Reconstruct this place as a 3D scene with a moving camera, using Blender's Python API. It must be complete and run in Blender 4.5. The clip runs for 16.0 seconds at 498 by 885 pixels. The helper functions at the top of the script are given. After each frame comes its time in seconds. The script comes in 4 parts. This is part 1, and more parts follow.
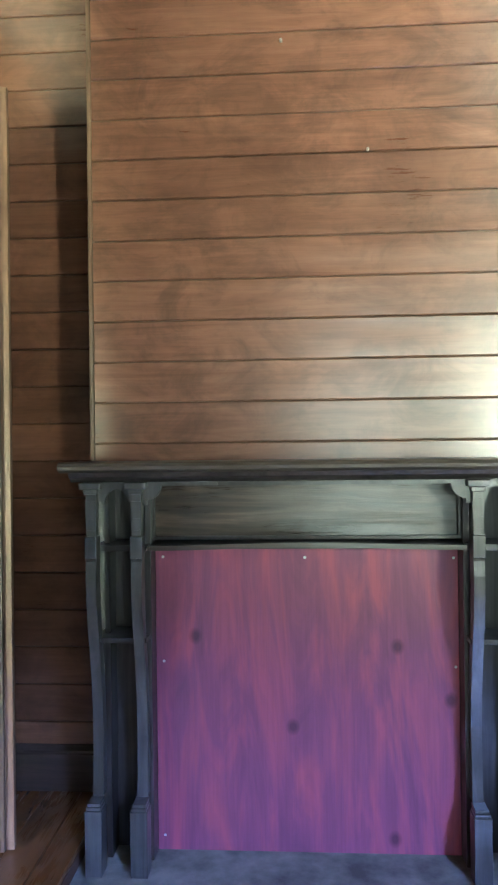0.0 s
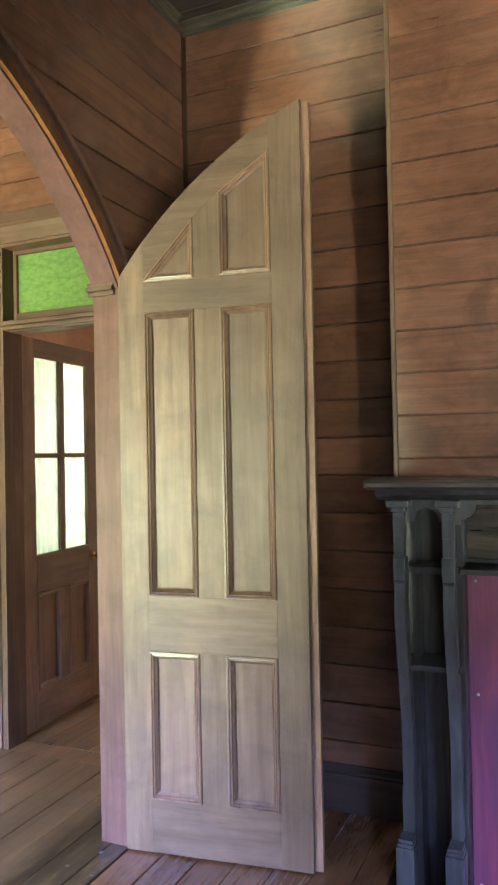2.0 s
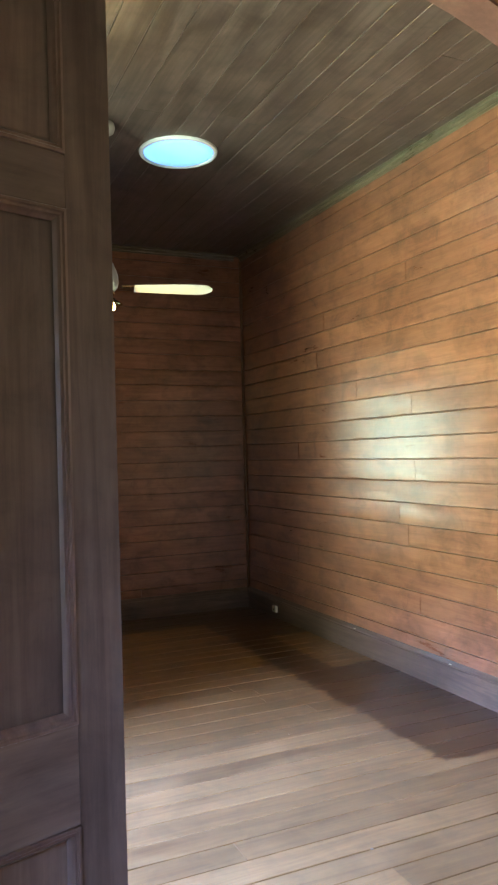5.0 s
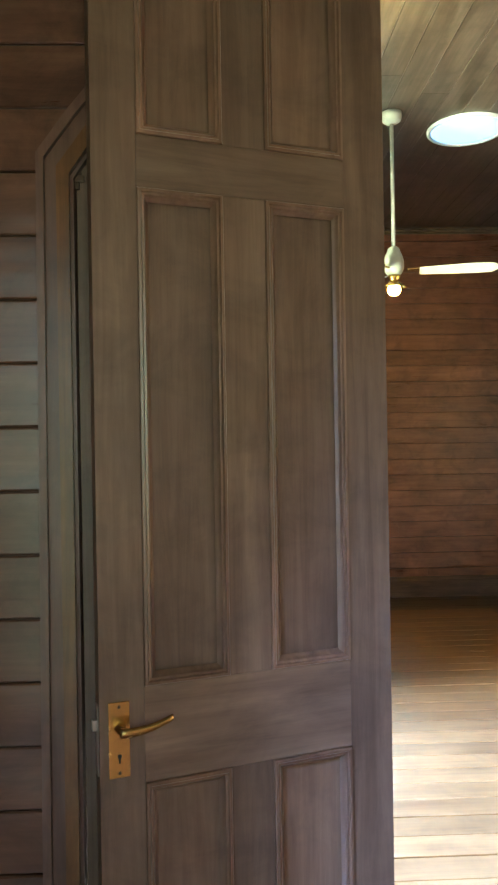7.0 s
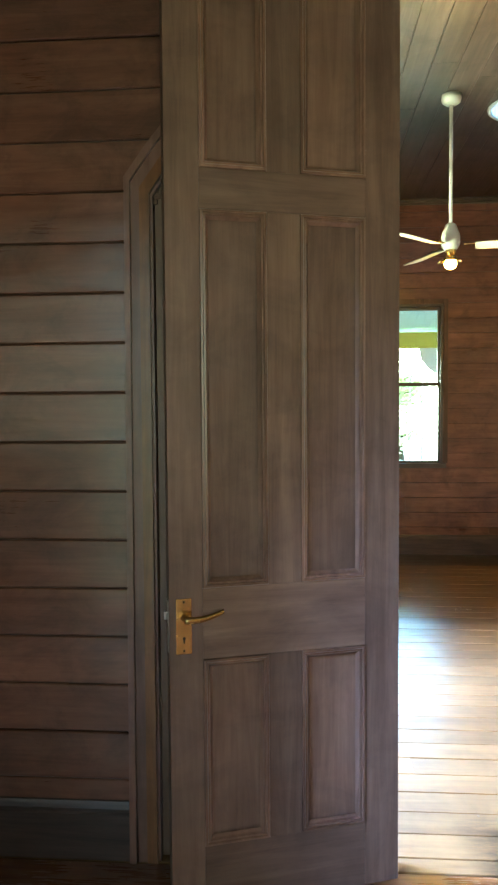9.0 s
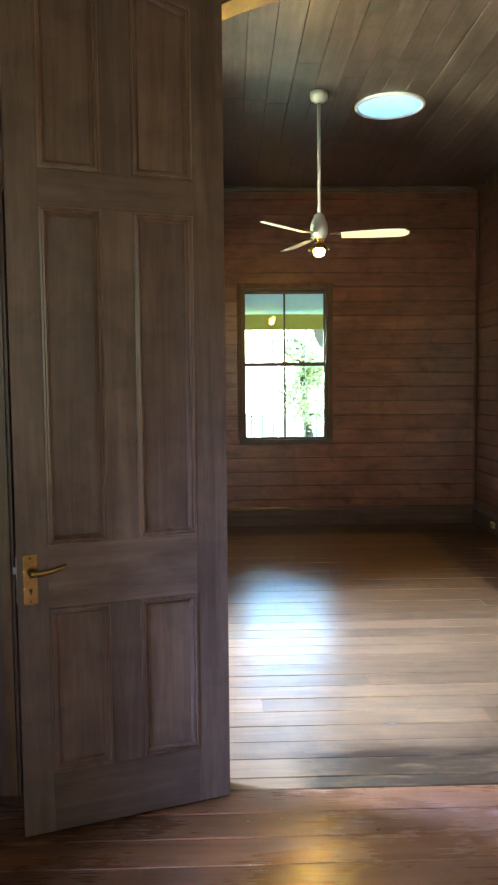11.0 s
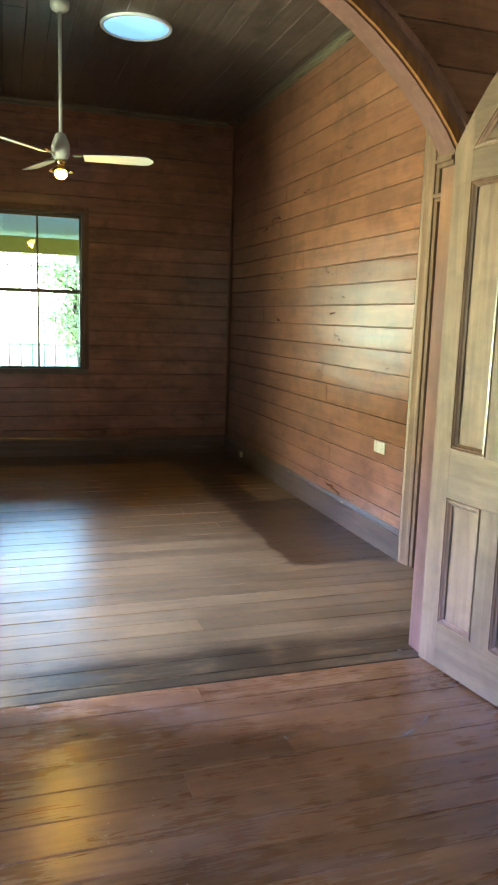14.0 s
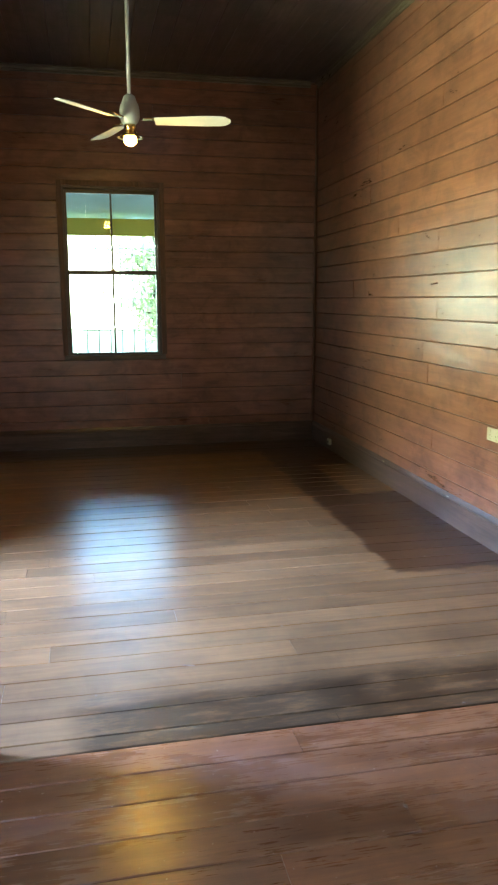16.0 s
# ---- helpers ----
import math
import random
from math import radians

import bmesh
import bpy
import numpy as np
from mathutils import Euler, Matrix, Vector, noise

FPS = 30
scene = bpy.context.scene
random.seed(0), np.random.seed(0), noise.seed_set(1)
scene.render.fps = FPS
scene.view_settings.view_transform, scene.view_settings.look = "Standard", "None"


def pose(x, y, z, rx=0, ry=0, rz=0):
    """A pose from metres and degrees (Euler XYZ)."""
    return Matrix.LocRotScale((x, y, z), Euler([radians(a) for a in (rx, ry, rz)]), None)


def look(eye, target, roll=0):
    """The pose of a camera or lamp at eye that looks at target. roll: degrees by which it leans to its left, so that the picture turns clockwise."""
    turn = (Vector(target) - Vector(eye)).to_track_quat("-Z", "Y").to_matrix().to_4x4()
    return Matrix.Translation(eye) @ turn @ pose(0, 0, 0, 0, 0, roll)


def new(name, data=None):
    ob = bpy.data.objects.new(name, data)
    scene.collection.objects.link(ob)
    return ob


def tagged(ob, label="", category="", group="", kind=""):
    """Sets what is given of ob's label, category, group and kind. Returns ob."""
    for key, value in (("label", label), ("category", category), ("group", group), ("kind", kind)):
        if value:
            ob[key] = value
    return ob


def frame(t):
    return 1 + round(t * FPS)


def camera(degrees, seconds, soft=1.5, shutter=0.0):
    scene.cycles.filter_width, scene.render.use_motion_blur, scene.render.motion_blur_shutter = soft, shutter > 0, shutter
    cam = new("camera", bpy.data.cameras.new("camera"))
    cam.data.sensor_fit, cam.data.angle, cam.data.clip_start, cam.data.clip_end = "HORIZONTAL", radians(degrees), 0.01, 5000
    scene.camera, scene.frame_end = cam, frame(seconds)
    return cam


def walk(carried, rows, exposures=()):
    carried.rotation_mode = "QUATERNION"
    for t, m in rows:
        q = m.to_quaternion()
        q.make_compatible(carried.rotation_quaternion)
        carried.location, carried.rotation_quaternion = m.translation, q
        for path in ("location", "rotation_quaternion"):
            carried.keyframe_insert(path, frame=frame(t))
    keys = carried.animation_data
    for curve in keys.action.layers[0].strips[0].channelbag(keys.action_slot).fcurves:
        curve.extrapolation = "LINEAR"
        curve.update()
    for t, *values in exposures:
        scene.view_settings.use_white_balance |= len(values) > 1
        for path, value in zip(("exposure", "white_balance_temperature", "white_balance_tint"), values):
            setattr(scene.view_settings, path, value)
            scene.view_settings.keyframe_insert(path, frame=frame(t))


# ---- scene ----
cam = camera(36.8, 16.0, soft=2.2)
PATH = [
    (0, (0.453, 0.322, 1.419), (0.328, 2.318, 1.427), -0.7),
    (0.5, (0.408, 0.328, 1.419), (0.178, 2.314, 1.437), -0.7),
    (1, (0.332, 0.359, 1.417), (-0.024, 2.327, 1.449), -1.0),
    (1.5, (0.252, 0.4, 1.434), (-0.3, 2.322, 1.473), -1.2),
    (2, (0.286, 0.419, 1.454), (-0.517, 2.25, 1.488), -1.1),
    (2.5, (0.351, 0.442, 1.466), (-0.687, 2.151, 1.5), -1.0),
    (3, (0.382, 0.462, 1.465), (-0.866, 2.024, 1.493), -1.1),
    (3.5, (0.374, 0.437, 1.469), (-1.051, 1.84, 1.492), -1.4),
    (4, (0.317, 0.38, 1.449), (-1.233, 1.642, 1.482), -2.1),
    (4.5, (0.312, 0.357, 1.457), (-1.381, 1.421, 1.493), -2.4),
    (5, (0.33, 0.425, 1.481), (-1.493, 1.246, 1.509), -1.6),
    (5.2, (0.374, 0.415, 1.449), (-1.486, 1.151, 1.483), -1.6),
    (7.3, (0.575, 0.431, 1.45), (-1.424, 0.445, 1.426), -1.0),
    (7.5, (0.622, 0.427, 1.45), (-1.378, 0.414, 1.409), -1.1),
    (8.2, (0.781, 0.459, 1.451), (-1.215, 0.36, 1.376), -0.8),
    (10.3, (1.253, 0.7, 1.448), (-0.736, 0.529, 1.34), -0.3),
    (10.5, (1.257, 0.718, 1.439), (-0.737, 0.61, 1.321), -0.5),
    (11, (1.286, 0.825, 1.44), (-0.707, 0.884, 1.287), -0.5),
    (11.5, (1.327, 0.967, 1.428), (-0.648, 1.215, 1.237), -0.3),
    (12, (1.363, 1.043, 1.429), (-0.581, 1.455, 1.199), 0.2),
    (12.5, (1.404, 1.076, 1.437), (-0.496, 1.639, 1.172), 0.8),
    (13, (1.417, 1.076, 1.439), (-0.457, 1.712, 1.156), 1.5),
    (13.5, (1.41, 1.074, 1.437), (-0.457, 1.721, 1.134), 1.9),
    (14, (1.411, 1.083, 1.437), (-0.462, 1.703, 1.112), 1.9),
    (14.5, (1.416, 1.092, 1.425), (-0.472, 1.654, 1.076), 1.5),
    (15, (1.317, 1.115, 1.399), (-0.584, 1.619, 1.032), 0.8),
    (15.5, (1.098, 1.119, 1.408), (-0.814, 1.572, 1.037), 0.2),
    (16, (0.915, 1.177, 1.402), (-1.006, 1.584, 1.026), -0.1),
]
walk(cam, [(t, look(eye, target, roll)) for t, eye, target, roll in PATH],
     [(0.0, 0.38, 5400, -8), (1.0, 0.28, 5350, -12), (1.5, 0.25, 5500, -10), (2.5, 0.3, 5900, 0), (3.5, 0.28, 5700, 0), (4.2, 0.4, 5550, -5), (5.0, 0.72, 5450, -10),
      (7.3, 1.6, 6050, -20), (8.2, 1.6, 6050, -20), (10.3, 1.15, 5950, -12), (11.0, 0.9, 5950, -11), (12.0, 0.5, 5950, -11), (13.0, 0.45, 5900, -12), (16.0, 0.45, 5950, -11)])

# ---- light ----
world = bpy.data.worlds.new("sky")
scene.world = world
world.use_nodes = True
wn = world.node_tree
sky = wn.nodes.new("ShaderNodeTexSky")
sky.sky_type = "NISHITA"
sky.sun_disc = False
sky.sun_elevation = radians(52)
sky.sun_rotation = radians(48.6)
wn.links.new(sky.outputs["Color"], wn.nodes["Background"].inputs["Color"])
wn.nodes["Background"].inputs["Strength"].default_value = 0.15

sun = new("sun", bpy.data.lights.new("sun", "SUN"))
sun.data.energy, sun.data.angle, sun.data.color = 5.0, radians(0.5), (1.0, 0.95, 0.86)
sun.matrix_world = look((25, 22, 44), (0, 0, 0))


def area(name, eye, target, sx, sy, power, colour, spread=180):
    data = bpy.data.lights.new(name, "AREA")
    data.shape, data.size, data.size_y = "RECTANGLE", sx, sy
    data.energy, data.color, data.spread = power, colour, radians(spread)
    ob = new(name, data)
    ob.matrix_world = look(eye, target)
    return ob


# stand-in daylight lamps for unseen south doors behind the walk: sky from above, sunlit garden from below; an added
# east fill
area("south_sky_light", (2.70, -2.10, 3.60), (1.20, 2.6, 0.2), 0.60, 0.9, 400, (0.34, 0.44, 1.0), 100)
area("south_garden_light", (2.74, -0.61, 1.70), (1.35, 2.9, 2.95), 0.44, 1.4, 52, (1.0, 0.93, 0.70), 64)
area("south_glow_light", (1.00, -0.605, 1.45), (0.62, 3.0, 1.75), 0.7, 2.0, 5.5, (1.0, 0.97, 0.80), 90)
# fill lamp added to brighten the folded door leaf; no window known here
area("east_light", (3.04, 0.80, 1.75), (-0.9, 0.7, 2.0), 1.10, 1.3, 2.0, (1.0, 0.90, 0.66), 80)
# stand-in daylight lamps set outside the far room's unseen south doorway, cut off by its head and jambs
area("far_sky_light", (-2.35, -2.10, 3.60), (-2.40, 2.6, 0.5), 0.80, 0.9, 920, (0.27, 0.36, 1.0), 100)
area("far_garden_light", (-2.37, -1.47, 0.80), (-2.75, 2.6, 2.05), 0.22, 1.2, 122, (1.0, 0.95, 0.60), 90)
# daylight of the hall window behind the panelled door
area("hall_light", (-3.47, 4.55, 1.6), (-2.0, 4.45, 1.5), 1.3, 1.5, 110, (1.0, 0.95, 0.78))

lamp = new("fan_lamp_light", bpy.data.lights.new("fan_lamp_light", "POINT"))
lamp.data.energy, lamp.data.color, lamp.data.shadow_soft_size = 22, (1.0, 0.46, 0.06), 0.04
lamp.location = (-3.87, 1.45, 2.30)


# ---- materials ----
def nodes_of(name):
    m = bpy.data.materials.new(name)
    m.use_nodes = True
    return m, m.node_tree, m.node_tree.nodes["Principled BSDF"]


def ramp(nt, source, stops):
    r = nt.nodes.new("ShaderNodeValToRGB")
    el = r.color_ramp.elements
    while len(el) < len(stops):
        el.new(0.5)
    for e, (p, c) in zip(el, stops):
        e.position, e.color = p, (*c, 1)
    nt.links.new(source, r.inputs["Fac"])
    return r.outputs["Color"]


def mix(nt, kind, fac, a, b):
    n = nt.nodes.new("ShaderNodeMix")
    n.data_type, n.blend_type = "RGBA", kind
    for sock, v in ((n.inputs[0], fac), (n.inputs[6], a), (n.inputs[7], b)):
        if isinstance(v, (int, float)):
            sock.default_value = v
        elif isinstance(v, tuple):
            sock.default_value = (*v, 1)
        else:
            nt.links.new(v, sock)
    return n.outputs[2]


def math_node(nt, op, a, b=0.0, c=None):
    n = nt.nodes.new("ShaderNodeMath")
    n.operation = op
    for sock, v in zip(n.inputs, (a, b, c)):
        if v is None:
            continue
        if isinstance(v, (int, float)):
            sock.default_value = v
        else:
            nt.links.new(v, sock)
    return n.outputs[0]


def mapping(nt, scale, shift=None):
    tc = nt.nodes.new("ShaderNodeTexCoord")
    mp = nt.nodes.new("ShaderNodeMapping")
    mp.inputs["Scale"].default_value = scale
    nt.links.new(tc.outputs["Object"], mp.inputs["Vector"])
    if shift is not None:
        cmb = nt.nodes.new("ShaderNodeCombineXYZ")
        for s in cmb.inputs:
            nt.links.new(math_node(nt, "MULTIPLY", shift, 37.0), s)
        nt.links.new(cmb.outputs[0], mp.inputs["Location"])
    return mp.outputs["Vector"]


def tex_noise(nt, vec, scale, detail=3.0, rough=0.55, distort=0.0):
    n = nt.nodes.new("ShaderNodeTexNoise")
    n.inputs["Scale"].default_value, n.inputs["Detail"].default_value = scale, detail
    n.inputs["Roughness"].default_value, n.inputs["Distortion"].default_value = rough, distort
    nt.links.new(vec, n.inputs["Vector"])
    return n.outputs["Fac"]


def wood(name, dark, mid, light, along="x", rough=0.3, spread=0.5, coat=0.3, bump=0.12, wave=0.35, island=False, mottle=0.55, grime=0.35):
    """Varnished timber, its grain along one axis, each board of its own tone."""
    m, nt, bsdf = nodes_of(name)
    if island:
        rnd = nt.nodes.new("ShaderNodeNewGeometry").outputs["Random Per Island"]
    else:
        rnd = nt.nodes.new("ShaderNodeObjectInfo").outputs["Random"]
    s = {"x": (0.7, 11, 11), "y": (11, 0.7, 11), "z": (11, 11, 0.7)}[along]
    v = mapping(nt, s, rnd)
    grain = tex_noise(nt, v, 2.2, 6.0, 0.62, 0.9)
    fine = tex_noise(nt, mapping(nt, tuple(6 * k for k in s), rnd), 2.0, 4.0, 0.7)
    cloud = tex_noise(nt, mapping(nt, (1, 1, 1)), 2.1, 4.0, 0.6)
    colour = ramp(nt, grain, ((0.28, dark), (0.5, mid), (0.74, light)))
    colour = mix(nt, "MULTIPLY", 0.2, colour, ramp(nt, fine, ((0.35, (0.45, 0.42, 0.4)), (0.6, (1, 1, 1)))))
    tone = math_node(nt, "MULTIPLY_ADD", rnd, spread, 1.0 - spread / 2)
    cmb = nt.nodes.new("ShaderNodeCombineXYZ")
    for k in cmb.inputs:
        nt.links.new(tone, k)
    colour = mix(nt, "MULTIPLY", 1.0, colour, cmb.outputs[0])
    colour = mix(nt, "MULTIPLY", 0.55, colour, ramp(nt, cloud, ((0.3, (0.5, 0.47, 0.45)), (0.62, (1, 1, 1)))))
    patch = tex_noise(nt, mapping(nt, tuple(1.9 * k ** 0.42 for k in s), rnd), 1.5, 3.0, 0.55, 0.5)
    colour = mix(nt, "MULTIPLY", mottle, colour, ramp(nt, patch, ((0.22, (0.50, 0.48, 0.47)), (0.50, (0.90, 0.89, 0.88)), (0.78, (1.20, 1.16, 1.10)))))
    dirt = tex_noise(nt, mapping(nt, (1, 1, 1.3)), 4.6, 6.0, 0.68, 0.6)
    colour = mix(nt, "MULTIPLY", grime, colour, ramp(nt, dirt, ((0.34, (0.34, 0.33, 0.34)), (0.54, (1, 1, 1)))))
    nt.links.new(colour, bsdf.inputs["Base Color"])
    r = math_node(nt, "MULTIPLY_ADD", patch, 0.12, math_node(nt, "MULTIPLY_ADD", cloud, 0.10, rough - 0.11))
    r = math_node(nt, "MULTIPLY_ADD", fine, 0.10, math_node(nt, "SUBTRACT", math_node(nt, "MAXIMUM", r, 0.2), 0.05))
    nt.links.new(r, bsdf.inputs["Roughness"])
    bsdf.inputs["Coat IOR"].default_value = 1.6
    bsdf.inputs["Coat Weight"].default_value, bsdf.inputs["Coat Roughness"].default_value = coat, rough * 0.8
    bsdf.inputs["Specular IOR Level"].default_value = 0.5
    b1 = nt.nodes.new("ShaderNodeBump")
    b1.inputs["Strength"].default_value, b1.inputs["Distance"].default_value = bump, 0.004
    nt.links.new(grain, b1.inputs["Height"])
    b2 = nt.nodes.new("ShaderNodeBump")
    b2.inputs["Strength"].default_value, b2.inputs["Distance"].default_value = wave, 0.016
    nt.links.new(tex_noise(nt, mapping(nt, tuple(0.9 * k ** 0.5 for k in s), rnd), 1.4, 2.5), b2.inputs["Height"])
    nt.links.new(b1.outputs[0], b2.inputs["Normal"])
    nt.links.new(b2.outputs[0], bsdf.inputs["Normal"])
    nt.links.new(b2.outputs[0], bsdf.inputs["Coat Normal"])
    return m


def plain(name, colour, rough=0.5, metal=0.0, vary=0.25, scale=14.0, bump=0.1):
    m, nt, bsdf = nodes_of(name)
    v = mapping(nt, (1, 1, 1))
    n1 = tex_noise(nt, v, scale, 5.0, 0.6)
    c = mix(nt, "MULTIPLY", 1.0, colour, ramp(nt, n1, ((0.3, (1 - vary,) * 3), (0.65, (1, 1, 1)))))
    nt.links.new(c, bsdf.inputs["Base Color"])
    nt.links.new(math_node(nt, "MULTIPLY_ADD", n1, 0.2, rough - 0.1), bsdf.inputs["Roughness"])
    bsdf.inputs["Metallic"].default_value = metal
    b = nt.nodes.new("ShaderNodeBump")
    b.inputs["Strength"].default_value, b.inputs["Distance"].default_value = bump, 0.003
    nt.links.new(tex_noise(nt, v, scale * 5, 3.0), b.inputs["Height"])
    nt.links.new(b.outputs[0], bsdf.inputs["Normal"])
    return m


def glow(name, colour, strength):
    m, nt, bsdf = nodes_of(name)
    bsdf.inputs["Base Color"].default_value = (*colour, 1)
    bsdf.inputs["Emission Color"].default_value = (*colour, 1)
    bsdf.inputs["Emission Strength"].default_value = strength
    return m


WALL = (0.163, 0.069, 0.040), (0.222, 0.101, 0.059), (0.268, 0.133, 0.080)
wall_x = wood("wall_boards_x", *WALL, along="x", rough=0.31, spread=0.30, wave=0.8, coat=0.7, mottle=0.5, grime=0.6)
wall_y = wood("wall_boards_y", *WALL, along="y", rough=0.31, spread=0.30, wave=0.8, coat=0.7, mottle=0.5, grime=0.6)
trim_x = wood("trim_x", (0.075, 0.040, 0.022), (0.135, 0.074, 0.042), (0.20, 0.115, 0.067), along="x", rough=0.55, wave=0.15, coat=0.1)
trim_y = wood("trim_y", (0.075, 0.040, 0.022), (0.135, 0.074, 0.042), (0.20, 0.115, 0.067), along="y", rough=0.55, wave=0.15, coat=0.1)
trim_z = wood("trim_z", (0.075, 0.040, 0.022), (0.135, 0.074, 0.042), (0.20, 0.115, 0.067), along="z", rough=0.55, wave=0.15, coat=0.1)
arch_wood = wood("arch_timber", (0.15, 0.072, 0.048), (0.21, 0.108, 0.076), (0.27, 0.145, 0.105), along="z", rough=0.36, wave=0.2)
lining_wood = wood("arch_lining_timber", (0.130, 0.060, 0.046), (0.175, 0.086, 0.067), (0.220, 0.115, 0.092), along="z", rough=0.4, wave=0.2)
bead_wood = wood("arch_bead_timber", (0.14, 0.060, 0.020), (0.24, 0.105, 0.036), (0.36, 0.17, 0.06), along="z", rough=0.3, wave=0.2)
door_z = wood("door_timber_upright", (0.132, 0.076, 0.046), (0.187, 0.115, 0.074), (0.242, 0.158, 0.107), along="z", rough=0.5, wave=0.35, coat=0.14)
door_x = wood("door_timber_level", (0.132, 0.076, 0.046), (0.187, 0.115, 0.074), (0.242, 0.158, 0.107), along="x", rough=0.5, wave=0.35, coat=0.14)
panel_z = wood("door_panel_timber", (0.148, 0.081, 0.049), (0.208, 0.123, 0.079), (0.262, 0.167, 0.113), along="z", rough=0.48, wave=0.3, coat=0.16)
mould = wood("door_moulding", (0.165, 0.090, 0.056), (0.225, 0.130, 0.084), (0.28, 0.172, 0.116), along="z", rough=0.36, wave=0.1)
# one dark timber in two tones: niche shade put into the first, posts lighter
mantel_dark = wood("mantel_timber_shaded", (0.018, 0.014, 0.014), (0.048, 0.040, 0.038), (0.09, 0.078, 0.074), along="z", rough=0.34, wave=0.15)
post_wood = wood("mantel_timber_lit", (0.055, 0.050, 0.048), (0.095, 0.088, 0.085), (0.14, 0.132, 0.128), along="z", rough=0.33, wave=0.15)
mantel_top = wood("mantel_shelf_timber", (0.05, 0.040, 0.034), (0.11, 0.090, 0.075), (0.17, 0.14, 0.11), along="x", rough=0.3, wave=0.15)
frieze_wood = wood("mantel_frieze_timber", (0.028, 0.020, 0.016), (0.085, 0.062, 0.048), (0.20, 0.150, 0.11), along="x", rough=0.29, wave=1.4, bump=0.5, mottle=1.0, coat=0.6)
ceil_wood = wood("ceiling_boards_timber", (0.048, 0.033, 0.030), (0.096, 0.070, 0.064), (0.150, 0.118, 0.110), along="x", rough=0.40, spread=0.34, island=True, wave=0.2, mottle=1.0, grime=0.75)
skirt_x = wood("skirting_x", (0.035, 0.024, 0.02), (0.085, 0.056, 0.044), (0.14, 0.09, 0.07), along="x", rough=0.35, wave=0.15)
skirt_y = wood("skirting_y", (0.035, 0.024, 0.02), (0.085, 0.056, 0.044), (0.14, 0.09, 0.07), along="y", rough=0.35, wave=0.15)
cornice_x = wood("cornice_x", (0.05, 0.045, 0.032), (0.115, 0.100, 0.070), (0.19, 0.17, 0.125), along="x", rough=0.3, wave=0.1)
cornice_y = wood("cornice_y", (0.05, 0.045, 0.032), (0.115, 0.100, 0.070), (0.19, 0.17, 0.125), along="y", rough=0.3, wave=0.1)


def scuffed_floor():
    """The near room's red-stained boards with pale dusty scuffs and small specks."""
    m = wood("floor_boards_red", (0.115, 0.042, 0.013), (0.176, 0.070, 0.022), (0.230, 0.102, 0.034), along="y", rough=0.28, spread=0.4, wave=0.25, mottle=0.3)
    nt = m.node_tree
    bsdf = nt.nodes["Principled BSDF"]
    base = bsdf.inputs["Base Color"].links[0].from_socket
    dust = ramp(nt, tex_noise(nt, mapping(nt, (1.6, 0.8, 1)), 2.6, 6.0, 0.72, 0.8), ((0.50, (0, 0, 0)), (0.76, (0.36, 0.36, 0.36))))
    base = mix(nt, "MIX", dust, base, (0.20, 0.120, 0.080))
    speck = ramp(nt, tex_noise(nt, mapping(nt, (1, 1, 1)), 62.0, 2.0, 0.5), ((0.72, (0, 0, 0)), (0.77, (0.7, 0.7, 0.7))))
    nt.links.new(mix(nt, "MIX", speck, base, (0.36, 0.30, 0.27)), bsdf.inputs["Base Color"])
    return m


floor_a = scuffed_floor()


def box_mask(nt, x0, x1, y0, y1, soft=0.03):
    """One inside a stretch of the floor, zero outside, with a slightly ragged edge."""
    tc = nt.nodes.new("ShaderNodeTexCoord")
    sep = nt.nodes.new("ShaderNodeSeparateXYZ")
    nt.links.new(tc.outputs["Object"], sep.inputs[0])
    rag = math_node(nt, "MULTIPLY_ADD", tex_noise(nt, mapping(nt, (3, 1, 1)), 5.0, 4.0), 0.16, -0.08)
    out = None
    for axis, lo, hi in ((0, x0, x1), (1, y0, y1)):
        p = math_node(nt, "ADD", sep.outputs[axis], rag)
        for sign, edge in ((1, lo), (-1, hi)):
            d = math_node(nt, "MULTIPLY_ADD", p, sign / soft, -sign * edge / soft + 0.5)
            n = nt.nodes.new("ShaderNodeClamp")
            nt.links.new(d, n.inputs[0])
            out = n.outputs[0] if out is None else math_node(nt, "MULTIPLY", out, n.outputs[0])
    return out


